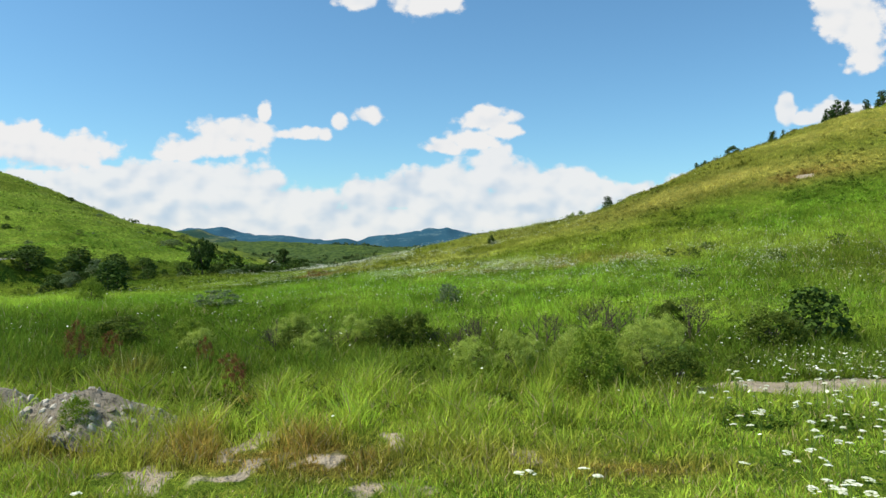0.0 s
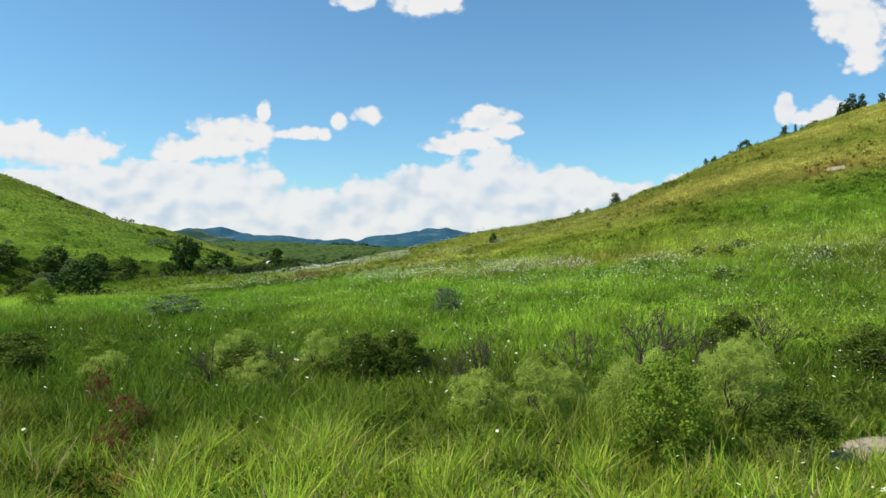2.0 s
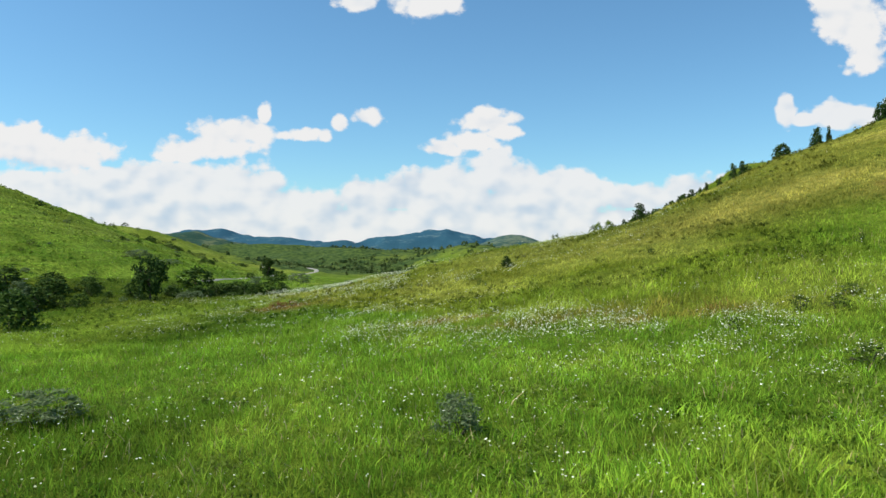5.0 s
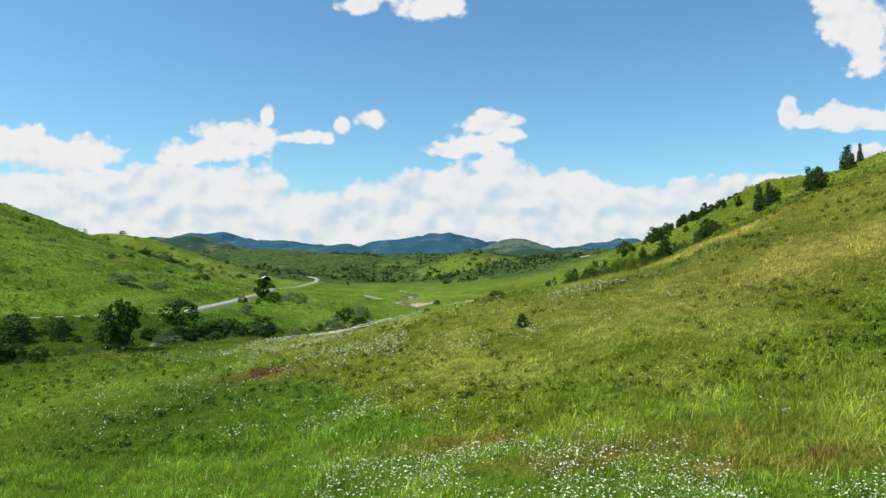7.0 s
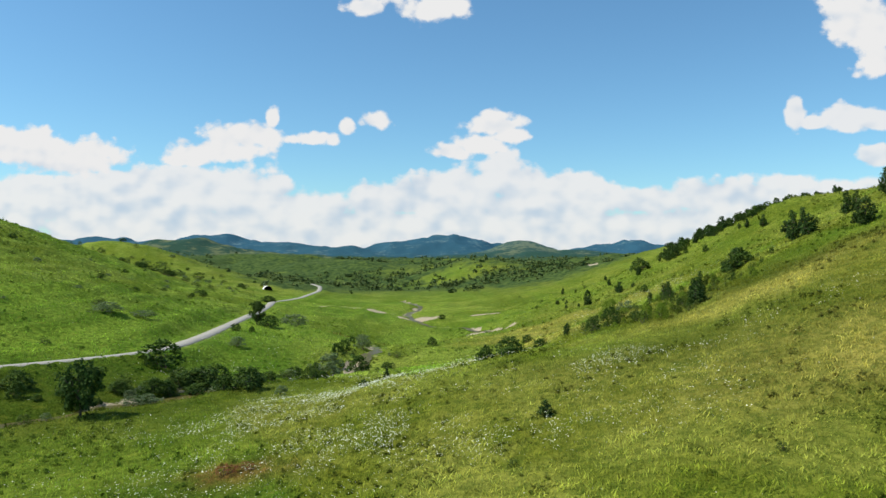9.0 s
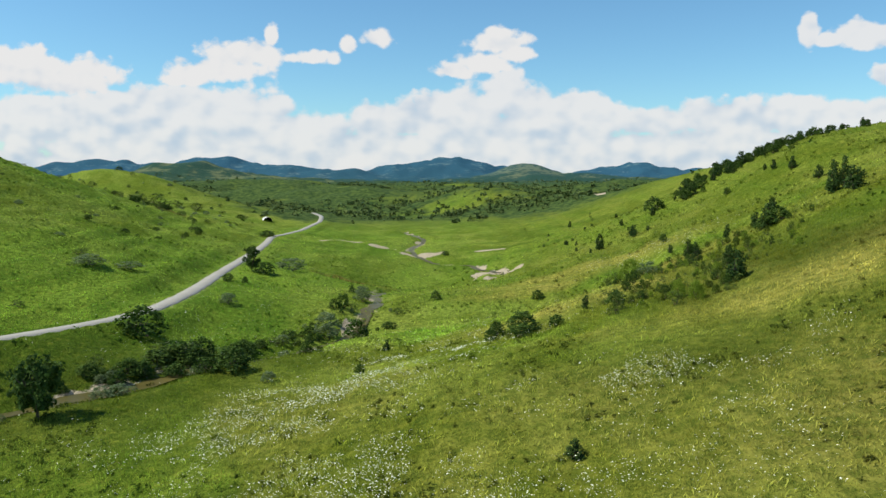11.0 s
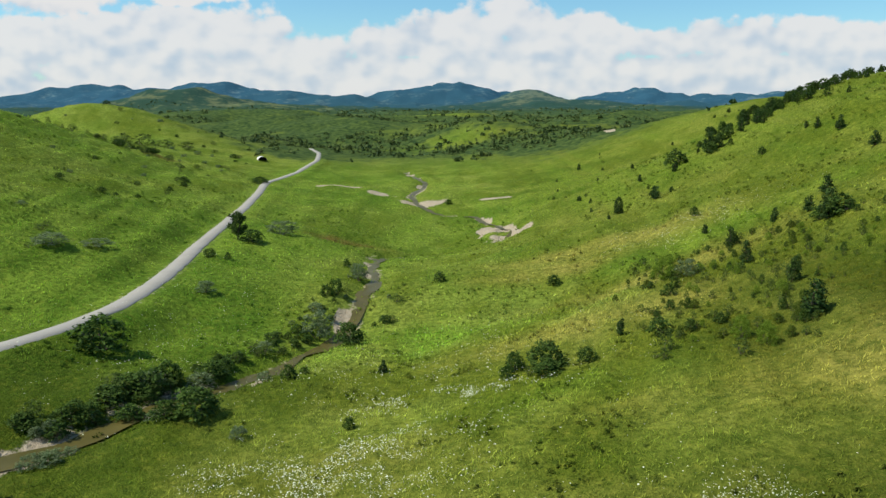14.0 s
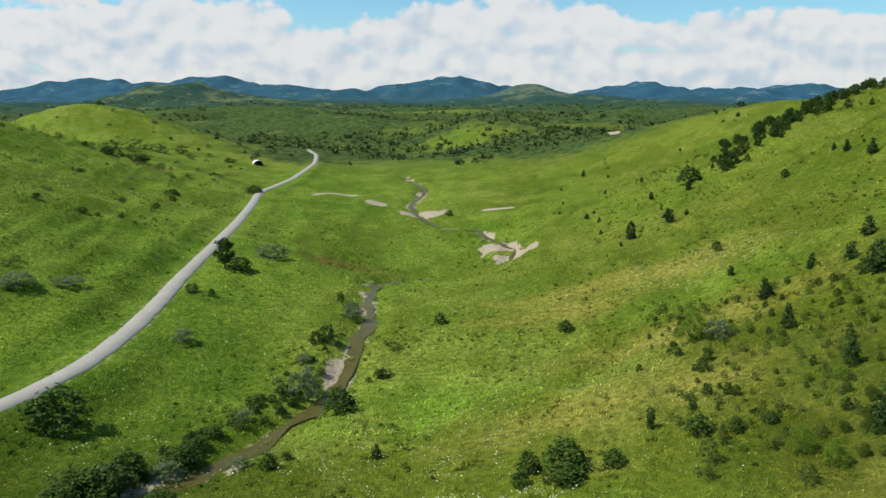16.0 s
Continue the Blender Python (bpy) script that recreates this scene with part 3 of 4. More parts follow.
LEAF = {
    "pine": leaf_material("dark_pine_needles", (0.020, 0.048, 0.014), (0.060, 0.110, 0.026), 0.15),
    "bush": leaf_material("dark_bush_leaves", (0.024, 0.056, 0.012), (0.085, 0.150, 0.026), 0.2),
    "lime": leaf_material("fresh_bush_leaves", (0.100, 0.190, 0.015), (0.270, 0.370, 0.045), 0.4),
    "willow": leaf_material("grey_willow_leaves", (0.085, 0.145, 0.055), (0.230, 0.290, 0.150), 0.3),
    "scrub": leaf_material("olive_scrub_leaves", (0.040, 0.075, 0.016), (0.120, 0.170, 0.035), 0.25),
    "feather": leaf_material("pale_feathery_foliage", (0.300, 0.420, 0.055), (0.520, 0.620, 0.150), 0.5),
    "bramble": leaf_material("bramble_leaves", (0.035, 0.075, 0.010), (0.150, 0.200, 0.028), 0.3),
    "dock": leaf_material("rusty_dock_seeds", (0.130, 0.050, 0.022), (0.290, 0.130, 0.055), 0.2),
    "tree": leaf_material("dark_tree_leaves", (0.018, 0.046, 0.012), (0.065, 0.120, 0.024), 0.15)}
BARK = bark_material("grey_brown_bark", (0.05, 0.04, 0.03), (0.15, 0.12, 0.09))
DEAD = bark_material("dry_grey_twigs", (0.035, 0.025, 0.022), (0.115, 0.085, 0.070))


def twigs(rng, segments, start, way, length, radius, depth, forks=3, spread=0.6):
    """Adds tapering pieces (from, to, radius, radius) of a branching stem."""
    at, way = np.array(start, float), np.array(way, float)
    for n in range(2):
        way = way + rng.normal(0, 0.13, 3)
        way /= np.linalg.norm(way)
        to = at + way * length / 2
        segments.append((at, to, radius * (1 - 0.25 * n), radius * (0.75 - 0.2 * n)))
        at = to
    if depth > 0:
        for _ in range(forks):
            turn = way + rng.normal(0, spread, 3) + (0, 0, 0.15)
            twigs(rng, segments, at, turn / np.linalg.norm(turn), length * (0.55 + 0.3 * rng.random()), radius * 0.55, depth - 1, forks, spread)


def stem_mesh(name, segments, mat, sides=4):
    verts, faces = [], []
    for a, b, ra, rb in segments:
        d = (b - a) / (np.linalg.norm(b - a) + 1e-9)
        u = np.cross(d, (0.31, 0.72, 0.62))
        u /= np.linalg.norm(u)
        v, k = np.cross(d, u), len(verts)
        for p, r in ((a, ra), (b, rb)):
            for s in range(sides):
                w = 2 * math.pi * s / sides
                verts.append(p + r * (math.cos(w) * u + math.sin(w) * v))
        for s in range(sides):
            e = (s + 1) % sides
            faces.append((k + s, k + e, k + sides + e, k + sides + s))
    return link_mesh(name, verts, faces, mat)


def leaf_faces(rng, points, outward, length, width):
    """Small pointed leaves at the points, turned roughly outwards."""
    n = len(points)
    normal = outward + rng.normal(0, 0.75, (n, 3))
    normal /= np.linalg.norm(normal, axis=1)[:, None] + 1e-9
    u = np.cross(normal, rng.normal(0, 1, (n, 3)))
    u /= np.linalg.norm(u, axis=1)[:, None] + 1e-9
    v = np.cross(normal, u)
    ln, w = length * (0.6 + 0.8 * rng.random((n, 1))), width * (0.6 + 0.8 * rng.random((n, 1)))
    verts = np.stack([points - u * ln, points + v * w, points + u * ln, points - v * w], 1).reshape(-1, 3)
    return verts, np.arange(4 * n).reshape(-1, 4)


def crown_mesh(name, rng, mat, clumps, leaves, length, width):
    """clumps: rows of centre and radius; leaves lie on and in each clump."""
    points, outward = [], []
    for cx, cy, cz, r in clumps:
        k = max(6, int(leaves * r**1.6))
        d = rng.normal(0, 1, (k, 3))
        d /= np.linalg.norm(d, axis=1)[:, None]
        d[:, 2] = np.where(d[:, 2] < -0.5, -d[:, 2], d[:, 2])
        points.append(np.array((cx, cy, cz)) + d * r * (0.25 + 0.9 * rng.random((k, 1))) * (1, 1, 0.85))
        outward.append(d + (0, 0, 0.4))
    verts, faces = leaf_faces(rng, np.concatenate(points), np.concatenate(outward), length, width)
    return link_mesh(name, verts, faces, mat)


def plant(name, label, category, group, stem, crown):
    root = new(name, None)
    trunk = new("trunk", stem)
    trunk.parent = root
    if crown is not None:
        top = new("crown", crown)
        top.parent = root
    return tagged(root, label, category, group)


def make_kind(kind, seed):
    """One plant a metre high and about a metre wide, with its foot at the origin."""
    rng = np.random.default_rng(seed)
    segments, clumps = [], []
    if kind == "pine":
        twigs(rng, segments, (0, 0, -0.06), (0, 0, 1), 0.8, 0.035, 0)
        for z in np.linspace(0.06, 0.92, 10):
            wide = 0.44 * (1 - z) ** 0.55 * (0.75 + 0.25 * min(1, z / 0.2)) + 0.03
            for k in range(max(2, int(9 * (1 - z)))):
                a, r = rng.random() * 6.28, wide * (0.5 + 0.6 * rng.random())
                tip = np.array((r * math.cos(a), r * math.sin(a), z + 0.05 * rng.random()))
                segments.append((np.array((0, 0, z - 0.04)), tip, 0.012, 0.004))
                clumps.append((*tip * (0.75, 0.75, 1), 0.11 + 0.07 * rng.random()))
        return segments, crown_mesh("crown", rng, LEAF[kind], clumps, 640, 0.050, 0.027)
    if kind == "tree":
        twigs(rng, segments, (0, 0, -0.05), (0, 0, 1), 0.36, 0.045, 2, 3, 0.5)
        for _ in range(72):
            a, z = rng.random() * 6.28, 0.14 + 0.76 * rng.random()
            wide = 0.44 * math.sin(math.pi * min(1, (z - 0.06) / 0.98)) ** 0.7
            r = wide * math.sqrt(rng.random()) * (0.85 + 0.3 * rng.random())
            clumps.append((r * math.cos(a), r * math.sin(a), z, 0.07 + 0.09 * rng.random()))
        clumps.append((0.05, 0, 0.93, 0.08))
        return segments, crown_mesh("crown", rng, LEAF[kind], clumps, 1300, 0.036, 0.022)
    forks, number, low = {"bush": (3, 44, 0.04), "lime": (3, 36, 0.06), "dock": (4, 18, 0.2), "bramble": (5, 40, 0.1), "willow": (4, 30, 0.15), "scrub": (3, 20, 0.06), "feather": (5, 40, 0.12)}[kind]
    for _ in range(forks):
        way = np.array((rng.normal(0, 0.5), rng.normal(0, 0.5), 1.0))
        twigs(rng, segments, (rng.normal(0, 0.05), rng.normal(0, 0.05), -0.06), way / np.linalg.norm(way), 0.36, 0.022, 1, 3, 0.5)
    for n in range(number):
        # lumps over a low uneven dome, with some inside it
        a, h = n * 2.4 + rng.random(), (n + 0.5) / number
        inside = 0.55 if n % 4 == 0 else 1.0
        z = low + (0.90 - low) * h
        wide = 0.42 * math.sqrt(max(0.04, 1 - ((h - 0.22) / 0.80) ** 2)) * inside * (0.82 + 0.32 * rng.random())
        clumps.append((wide * math.cos(a), wide * math.sin(a), z * (0.88 + 0.18 * rng.random()), (0.05 + 0.12 * rng.random()) if kind == "feather" else (0.10 + 0.09 * rng.random())))
    size = {"bush": (520, 0.048, 0.032), "dock": (1800, 0.035, 0.010), "bramble": (3600, 0.020, 0.013), "lime": (3400, 0.019, 0.012), "willow": (1100, 0.050, 0.014), "scrub": (450, 0.053, 0.028), "feather": (2900, 0.070, 0.0042)}[kind]
    return segments, crown_mesh("crown", rng, LEAF[kind], clumps, *size)


KINDS = {
    "pine": ("pine_tree", "young dark green pine standing on the grassy slope", "pine tree"),
    "bush": ("bush", "dense dark green bush in the meadow grass", "bush"),
    "lime": ("bush", "fresh yellow-green leafy bush in the grass", "bush"),
    "willow": ("willow_bush", "low grey-green willow bush with narrow leaves", "bush"),
    "scrub": ("scrub_bush", "small olive scrub bush on the dry slope", "scrub"),
    "feather": ("tamarisk_shrub", "pale green feathery shrub in tall grass", "shrub"),
    "bramble": ("bramble_bush", "tangled olive-green bramble bush in tall grass", "bush"),
    "dock": ("dock_plant", "rust-red seeding dock plant in the grass", "weed"),
    "tree": ("tree", "broad dark green tree beside the road and creek", "tree")}
MODELS = {}


def put(kind, x, y, high, wide, seed):
    """A plant of a kind with its foot on the ground."""
    name, label, category = KINDS[kind]
    variant = seed % {"pine": 4, "bush": 4, "scrub": 4}.get(kind, 2)
    rng = random.Random(seed * 7 + 3)
    m = Matrix.LocRotScale((x, y, float(height(x, y))), Euler((rng.uniform(-0.04, 0.04), rng.uniform(-0.04, 0.04), rng.uniform(0, 6.28))), (wide, wide, high))
    if (kind, variant) not in MODELS:
        segments, crown = make_kind(kind, 11 * variant + len(kind))
        root = plant(name, label, category, category + " of the valley", stem_mesh("trunk", segments, BARK), crown)
        root.matrix_basis = m
        MODELS[kind, variant] = root
        return root
    model = MODELS[kind, variant]
    made = copy_thing(model, Matrix())
    made.matrix_basis = m
    return made


# ---- where they stand: x, y, height, width ----
PINES_NEAR = [
    (5.9, 87.2, 1.2, 1.2), (28.0, 120.5, 3.0, 2.9), (31.2, 130.8, 2.4, 1.7), (56.0, 155.5, 5.0, 2.6), (58.2, 156.2, 4.8, 2.3), (65.2, 155.9, 3.9, 2.3), (67.2, 156.5, 3.6, 1.9), (75.9, 162.6, 4.9, 3.1), (79, 163.5, 4.0, 1.6), (87.2, 160, 4.6, 3.0), (89.6, 160.6, 5.6, 4.2), (92.3, 161, 4.8, 3.0), (100, 161, 5.8, 4.2), (98, 163, 4.2, 3), (14.2, 128.8, 1.7, 1.1), (54.1, 131.9, 3.7, 4), (-9.5, 135.6, 1.5, 1.3),
    (31.8, 143.5, 2.7, 1.7), (55, 147.9, 3.5, 3.9), (44.8, 151.4, 3.9, 3.1), (71.5, 153.6, 3, 2.6), (35.2, 157, 2.7, 1.9), (46.2, 159, 2.3, 1.9),
    (43, 161.9, 2.3, 1.4), (90.1, 162.3, 3.6, 3.4), (51.4, 165.1, 2.6, 2.2), (37.3, 172.6, 1.6, 1.3)]
PINES_FAR = [
    (67.7, 182.4, 2.5, 2.3), (70.9, 199.8, 2.8, 2.2), (69.9, 206.3, 2.1, 1.7), (69.7, 210.3, 1.5, 1.2), (34.5, 219, 4, 2.8), (43.6, 222.5, 3.1, 2.5),
    (44.5, 227.4, 2.4, 1.9), (54.7, 245.8, 2.7, 2.1), (47.4, 251.7, 2, 1.6), (65.7, 253.8, 5.1, 4), (68.2, 253.8, 4.3, 3.4), (76, 259.1, 3.2, 2.6),
    (81.4, 262.1, 3.7, 3), (89.9, 274, 4.7, 3.8), (56.9, 399, 3.1, 2.5)]
BUSHES_NEAR = [
    (-58, 112, 2.6, 4.5), (-63, 107, 2.4, 4.2), (-54, 116, 2.2, 3.6), (-68, 110, 2.0, 4.0), (-61, 103, 3.2, 5), (-57, 108, 3.0, 4.5), (-52.5, 113, 2.8, 4), (-50, 118, 2.4, 3.6), (-66, 100, 3.0, 5),
    (13.6, 26.3, 2.3, 2.3), (-40.3, 84.6, 4.2, 4.2), (-41.8, 99.9, 1.8, 2.1), (-50.1, 105.1, 2.8, 4.1), (-47.8, 114.5, 2.2, 2.1),
    (-10.5, 117.8, 1.1, 1), (-39.1, 119.7, 1.4, 1.6), (-36.1, 121.7, 2, 2.8), (-25, 122, 3.1, 4.2), (-31.6, 123.4, 1.7, 2.5), (6.7, 123.5, 1.5, 2.7),
    (3, 124.2, 1.6, 1.5), (19.4, 124.6, 1.3, 1.1), (10.4, 124.7, 1.6, 1.8)]
BUSHES_MIDDLE = [
    (-34.2, 125, 2, 3.5), (17, 125.6, 1.8, 2.2), (6.8, 125.7, 2.8, 3.6), (3.9, 126.2, 2.1, 1.8), (-32.1, 128.4, 2.7, 4), (-31.6, 131.9, 2.6, 3.2),
    (-28.2, 135.3, 2.4, 3.3), (21.3, 137.4, 1.5, 1.2), (22.6, 139.8, 1.5, 1.2), (-42.6, 140, 4.3, 6.3), (-15.2, 148.6, 3.2, 3.6), (45.6, 150.1, 2.7, 3.6),
    (44.6, 153, 1.7, 2.4), (36, 157.8, 1.7, 1.4), (-22.1, 170.8, 2.1, 2.1)]
BUSHES_FAR = [
    (14, 171.6, 1.8, 2.1), (-20.6, 171.7, 2.8, 2.5), (-4.3, 179.2, 1.9, 2.1), (39.8, 185.3, 1.8, 1.5), (-42.8, 187.3, 1.5, 1.2), (-46.9, 189.5, 1.7, 2.5),
    (-22.7, 196.5, 2, 1.6), (-44.8, 209.6, 3.2, 5), (63, 214.2, 2, 1.6), (64.8, 250.1, 3.4, 4.4), (57.1, 252.8, 4.6, 6.3), (-4.2, 327.6, 2.1, 2.9),
    (-79.9, 343.9, 3.1, 6.6)]
LIMES = [
    (24.4, 149.5, 3.4, 3.2), (21.9, 119.7, 2, 1.7), (23, 117.3, 1.9, 1.5)]
WILLOWS = [
    (-20.8, 156.3, 4, 4.7), (-19, 185.9, 3.2, 3.8), (-43.2, 227.2, 3.3, 7.6), (-39.4, 165.8, 1.9, 3.1), (-63, 180.5, 1.4, 5.3), (-67.3, 174.5, 2, 5.9),
    (26.5, 147.8, 2.2, 3.1), (-19.7, 117.4, 1.2, 1.6), (-51.5, 104.4, 3.1, 2.7), (0.2, 40, 1.3, 1.5), (-13.7, 42.9, 1.2, 2.8)]
SCRUBS = [
    (16, 120.6, 2, 1.6), (20.4, 115.6, 1.4, 1.4), (5.1, 124.2, 0.9, 1.1), (-147.1, 371.7, 5.3, 9.6), (-152, 403.5, 6.4, 11.7), (-159.4, 446.2, 5.4, 12),
    (-152.2, 458.5, 4.9, 9.3), (-149, 335.3, 2.9, 4.2), (-158.4, 335.8, 2.5, 2), (-149.3, 328.7, 2, 1.6)]
TREES = [
    (-48.2, 210.8, 5.7, 4.5), (-36.4, 106, 5.5, 4.4)]
SLOPE_SCRUBS = [(17, 53.5, 0.8, 1.1), (18.6, 53, 0.7, 1.3), (26, 63.5, 0.8, 0.8), (15.5, 45, 0.9, 1.9), (20.5, 55, 0.6, 1.2), (23, 49, 0.8, 1.4), (13, 51.5, 0.6, 0.8), (6, 87.5, 0.8, 1.0), (16, 74, 0.5, 0.6), (3, 80, 0.5, 0.6), (29, 52, 0.9, 1.4)]
TAMARISKS = [(3.6, 20.3, 1.5, 1.5), (4.6, 21.2, 1.5, 1.4), (5.6, 20.6, 1.7, 1.8), (6.4, 21.6, 1.6, 1.6), (0.7, 20.9, 1.2, 1.4), (1.9, 20.6, 1.4, 1.3), (-4.3, 23.0, 1.2, 1.3), (-5.6, 26.2, 1.4, 1.6), (2.6, 21.8, 1.1, 1.2), (-3.4, 26.4, 1.3, 1.5), (7.3, 23.5, 1.5, 1.6), (-8.5, 24.5, 1.1, 1.4)]
BRAMBLES = [(-2.2, 25.4, 1.35, 1.7), (-1.1, 25.7, 1.4, 1.6), (-5.0, 24.6, 1.2, 1.7), (8.6, 27.5, 1.5, 1.6), (6.0, 18.6, 1.1, 1.3), (-12.5, 27, 1.2, 2.4), (11.5, 25.0, 1.4, 2.0)]
LIMES_NEAR = [(-26.6, 53.2, 2.0, 2.1), (3.85, 18.5, 1.7, 1.6), (-9.6, 26.6, 1.2, 1.6), (-7.2, 13.9, 0.9, 0.7)]
DOCKS = [(-6.2, 20.4, 0.8, 0.8), (-11.4, 21.9, 1.6, 0.7), (-10.6, 22.6, 1.2, 0.6), (-7.4, 21.8, 1.1, 0.5), (-5.4, 18.2, 0.8, 0.6), (-16, 86.5, 0.7, 1.6), (-14.8, 87, 0.6, 1.4)]
TWIGGY = [(5.2, 24.2, 2.2, 2.0), (1.1, 24.2, 1.6, 1.8), (3.5, 25.6, 1.5, 1.5), (-5.7, 24.4, 1.4, 1.9), (0.2, 24.0, 1.2, 1.4), (-4.1, 25.1, 1.3, 1.5), (6.5, 25.2, 1.6, 1.5), (9.2, 26.6, 1.7, 1.8)]


def plant_all():
    seed = 0
    for kind, rows in (("pine", PINES_NEAR + PINES_FAR), ("bush", BUSHES_NEAR + BUSHES_MIDDLE + BUSHES_FAR), ("bramble", BRAMBLES), ("lime", LIMES + LIMES_NEAR),
                       ("willow", WILLOWS), ("scrub", SCRUBS + SLOPE_SCRUBS), ("tree", TREES), ("feather", TAMARISKS), ("dock", DOCKS)):
        for x, y, high, wide in rows:
            seed += 1
            put(kind, x, y, high * (0.92 if kind in ("bush", "pine") else 1.05), wide * (1.05 if kind == "pine" else 1.0), seed)
    # young growth over the right-hand slope, and bushes along the creek and the left-hand hill
    rng = random.Random(4)
    for n in range(270):
        u, v = rng.random(), rng.random() ** 0.85
        x, y = 15 + 12 * u + (10 + 12 * u) * v, 119 - 3 * u + (56 - 26 * u) * v
        kind = rng.choice(("scrub", "scrub", "scrub", "bramble", "bush", "lime"))
        high = rng.uniform(0.4, 1.15)
        put(kind, x + rng.gauss(0, 1), y + rng.gauss(0, 2), high, high * rng.uniform(0.65, 1.15), 300 + n)
    for n in range(110):
        y = rng.uniform(95, 175)
        i = np.searchsorted([p[1] for p in CREEK], y)
        (ax, ay), (bx, by) = CREEK[i - 1], CREEK[i]
        x = ax + (bx - ax) * (y - ay) / (by - ay) + rng.choice((-1, -1, -1, -1, 1)) * rng.uniform(2.2, 7.0)
        high = rng.uniform(0.6, 1.7) * (1.15 if y < 135 else 0.8)
        put(rng.choice(("bush", "bush", "scrub", "willow")), x, y, high, high * rng.uniform(1.0, 1.9), 5000 + n)
    for n in range(26):
        # dark thicket below the western hilltop
        high = rng.uniform(1.4, 3.0)
        put(rng.choice(("bush", "bush", "scrub")), -133 + rng.gauss(0, 8), 350 + rng.gauss(0, 5), high, high * rng.uniform(1.1, 1.8), 5200 + n)
    for n in range(210):
        y = rng.uniform(110, 560)
        x = -58 - 0.16 * (y - 110) - rng.random() ** 1.5 * (30 + 0.38 * y)
        high = rng.uniform(0.3, 1.1) * (1 + (y - 110) / 300)
        put(rng.choice(("scrub", "scrub", "willow", "bush")), x, y, high, high * rng.uniform(1.2, 2.2), 600 + n)
    for n in range(36):
        y = rng.uniform(185, 430)
        x = 22 + 0.05 * (y - 185) + rng.random() * (0.34 * (y - 110))
        high = rng.uniform(0.4, 1.2) * (1 + (y - 185) / 300)
        put(rng.choice(("scrub", "bush", "pine")), x, y, high, high * rng.uniform(0.8, 1.4), 700 + n)
    for n in range(120):
        # dark growth behind the crest of the eastern hill
        u = rng.random() ** 0.8
        x = 63 + 64 * u + rng.gauss(0, 4 + 3 * u)
        y = float(np.interp(x, (62, 75, 86, 100, 116, 128), (252, 267, 275, 279, 291, 288))) + rng.gauss(2, 7)
        high = rng.uniform(1.2, 3.2)
        put(rng.choice(("pine", "bush", "bush", "tree")), x, y, high, high * rng.uniform(0.75, 1.25), 5300 + n)
    for n, (x, y, high, wide) in enumerate(TWIGGY):
        r = np.random.default_rng(n + 60)
        segments = []
        for _ in range(5):
            way = np.array((r.normal(0, 0.45), r.normal(0, 0.45), 1.0))
            twigs(r, segments, (r.normal(0, 0.06), r.normal(0, 0.06), -0.05), way / np.linalg.norm(way), 0.34 * high, 0.020 * high, 4, 3, 0.45)
        root = plant("dry_shrub", "leafless dry shrub with thin grey twigs", "shrub", "dry shrubs", stem_mesh("stem", segments, DEAD, 3), None)
        root.children[0].name = "stem"
        root.location = (x, y, float(height(x, y)))


plant_all()


# ---- distant woods and the shelter ----
def build_woods():
    """Far trees, each a small lumpy crown of its own, too many to count."""
    rng = np.random.default_rng(77)
    n = 52000
    y = 445 + 1500 * rng.random(n) ** 1.5
    x = (rng.random(n) * 2 - 1) * 0.72 * (y + 40)
    thick = 0.55 * wave(x, y, 150, 51) + 0.45 * wave(x, y, 55, 52) + 0.25 * wave(x, y, 18, 53)
    thick = thick + 0.8 * spots(x, y, [(-95, 640, 60, 70), (-100, 620, 34, 40), (8, 508, 10, 6), (30, 560, 14, 10), (-190, 1660, 90, 40), (220, 1850, 60, 20), (480, 1950, 60, 20), (-60, 900, 120, 60), (-20, 560, 30, 14)])
    edge = smooth(460, 640, y + 0.25 * np.maximum(0, x + 20) - 0.75 * np.maximum(0, -x - 110))
    keep = (thick * edge > 0.02 + 0.50 * rng.random(n)) & (near_line(x, y, ROAD)[0] > 8) & (zones(x, y, None)[2] < 0.3)
    x, y = x[keep][:16000], y[keep][:16000]
    n = len(x)
    high = (0.7 + 3.4 * rng.random(n) ** 2.6) * (1 + 0.25 * smooth(600, 1200, y))
    wide = high * (0.5 + 0.5 * rng.random(n))
    leaves = 13
    d = rng.normal(0, 1, (n, leaves, 3))
    d /= np.linalg.norm(d, axis=2)[..., None]
    d[..., 2] = np.abs(d[..., 2])
    foot = np.stack([x, y, height(x, y) - 0.1], -1)[:, None]
    points = foot + d * (0.55 + 0.45 * rng.random((n, leaves, 1))) * np.stack([wide, wide, high], -1)[:, None]
    size = np.repeat(0.34 * high, leaves)[:, None]
    verts, faces = leaf_faces(rng, points.reshape(-1, 3), d.reshape(-1, 3) + (0, 0, 0.3), size, size * 0.75)
    m = leaf_material("distant_woodland", (0.030, 0.066, 0.022), (0.120, 0.165, 0.050), 0.12)
    ob = new("woodland", link_mesh("woodland", verts, faces, m))
    tagged(ob, "dark green woods and scrub over the far hills", "woodland", kind="stuff")


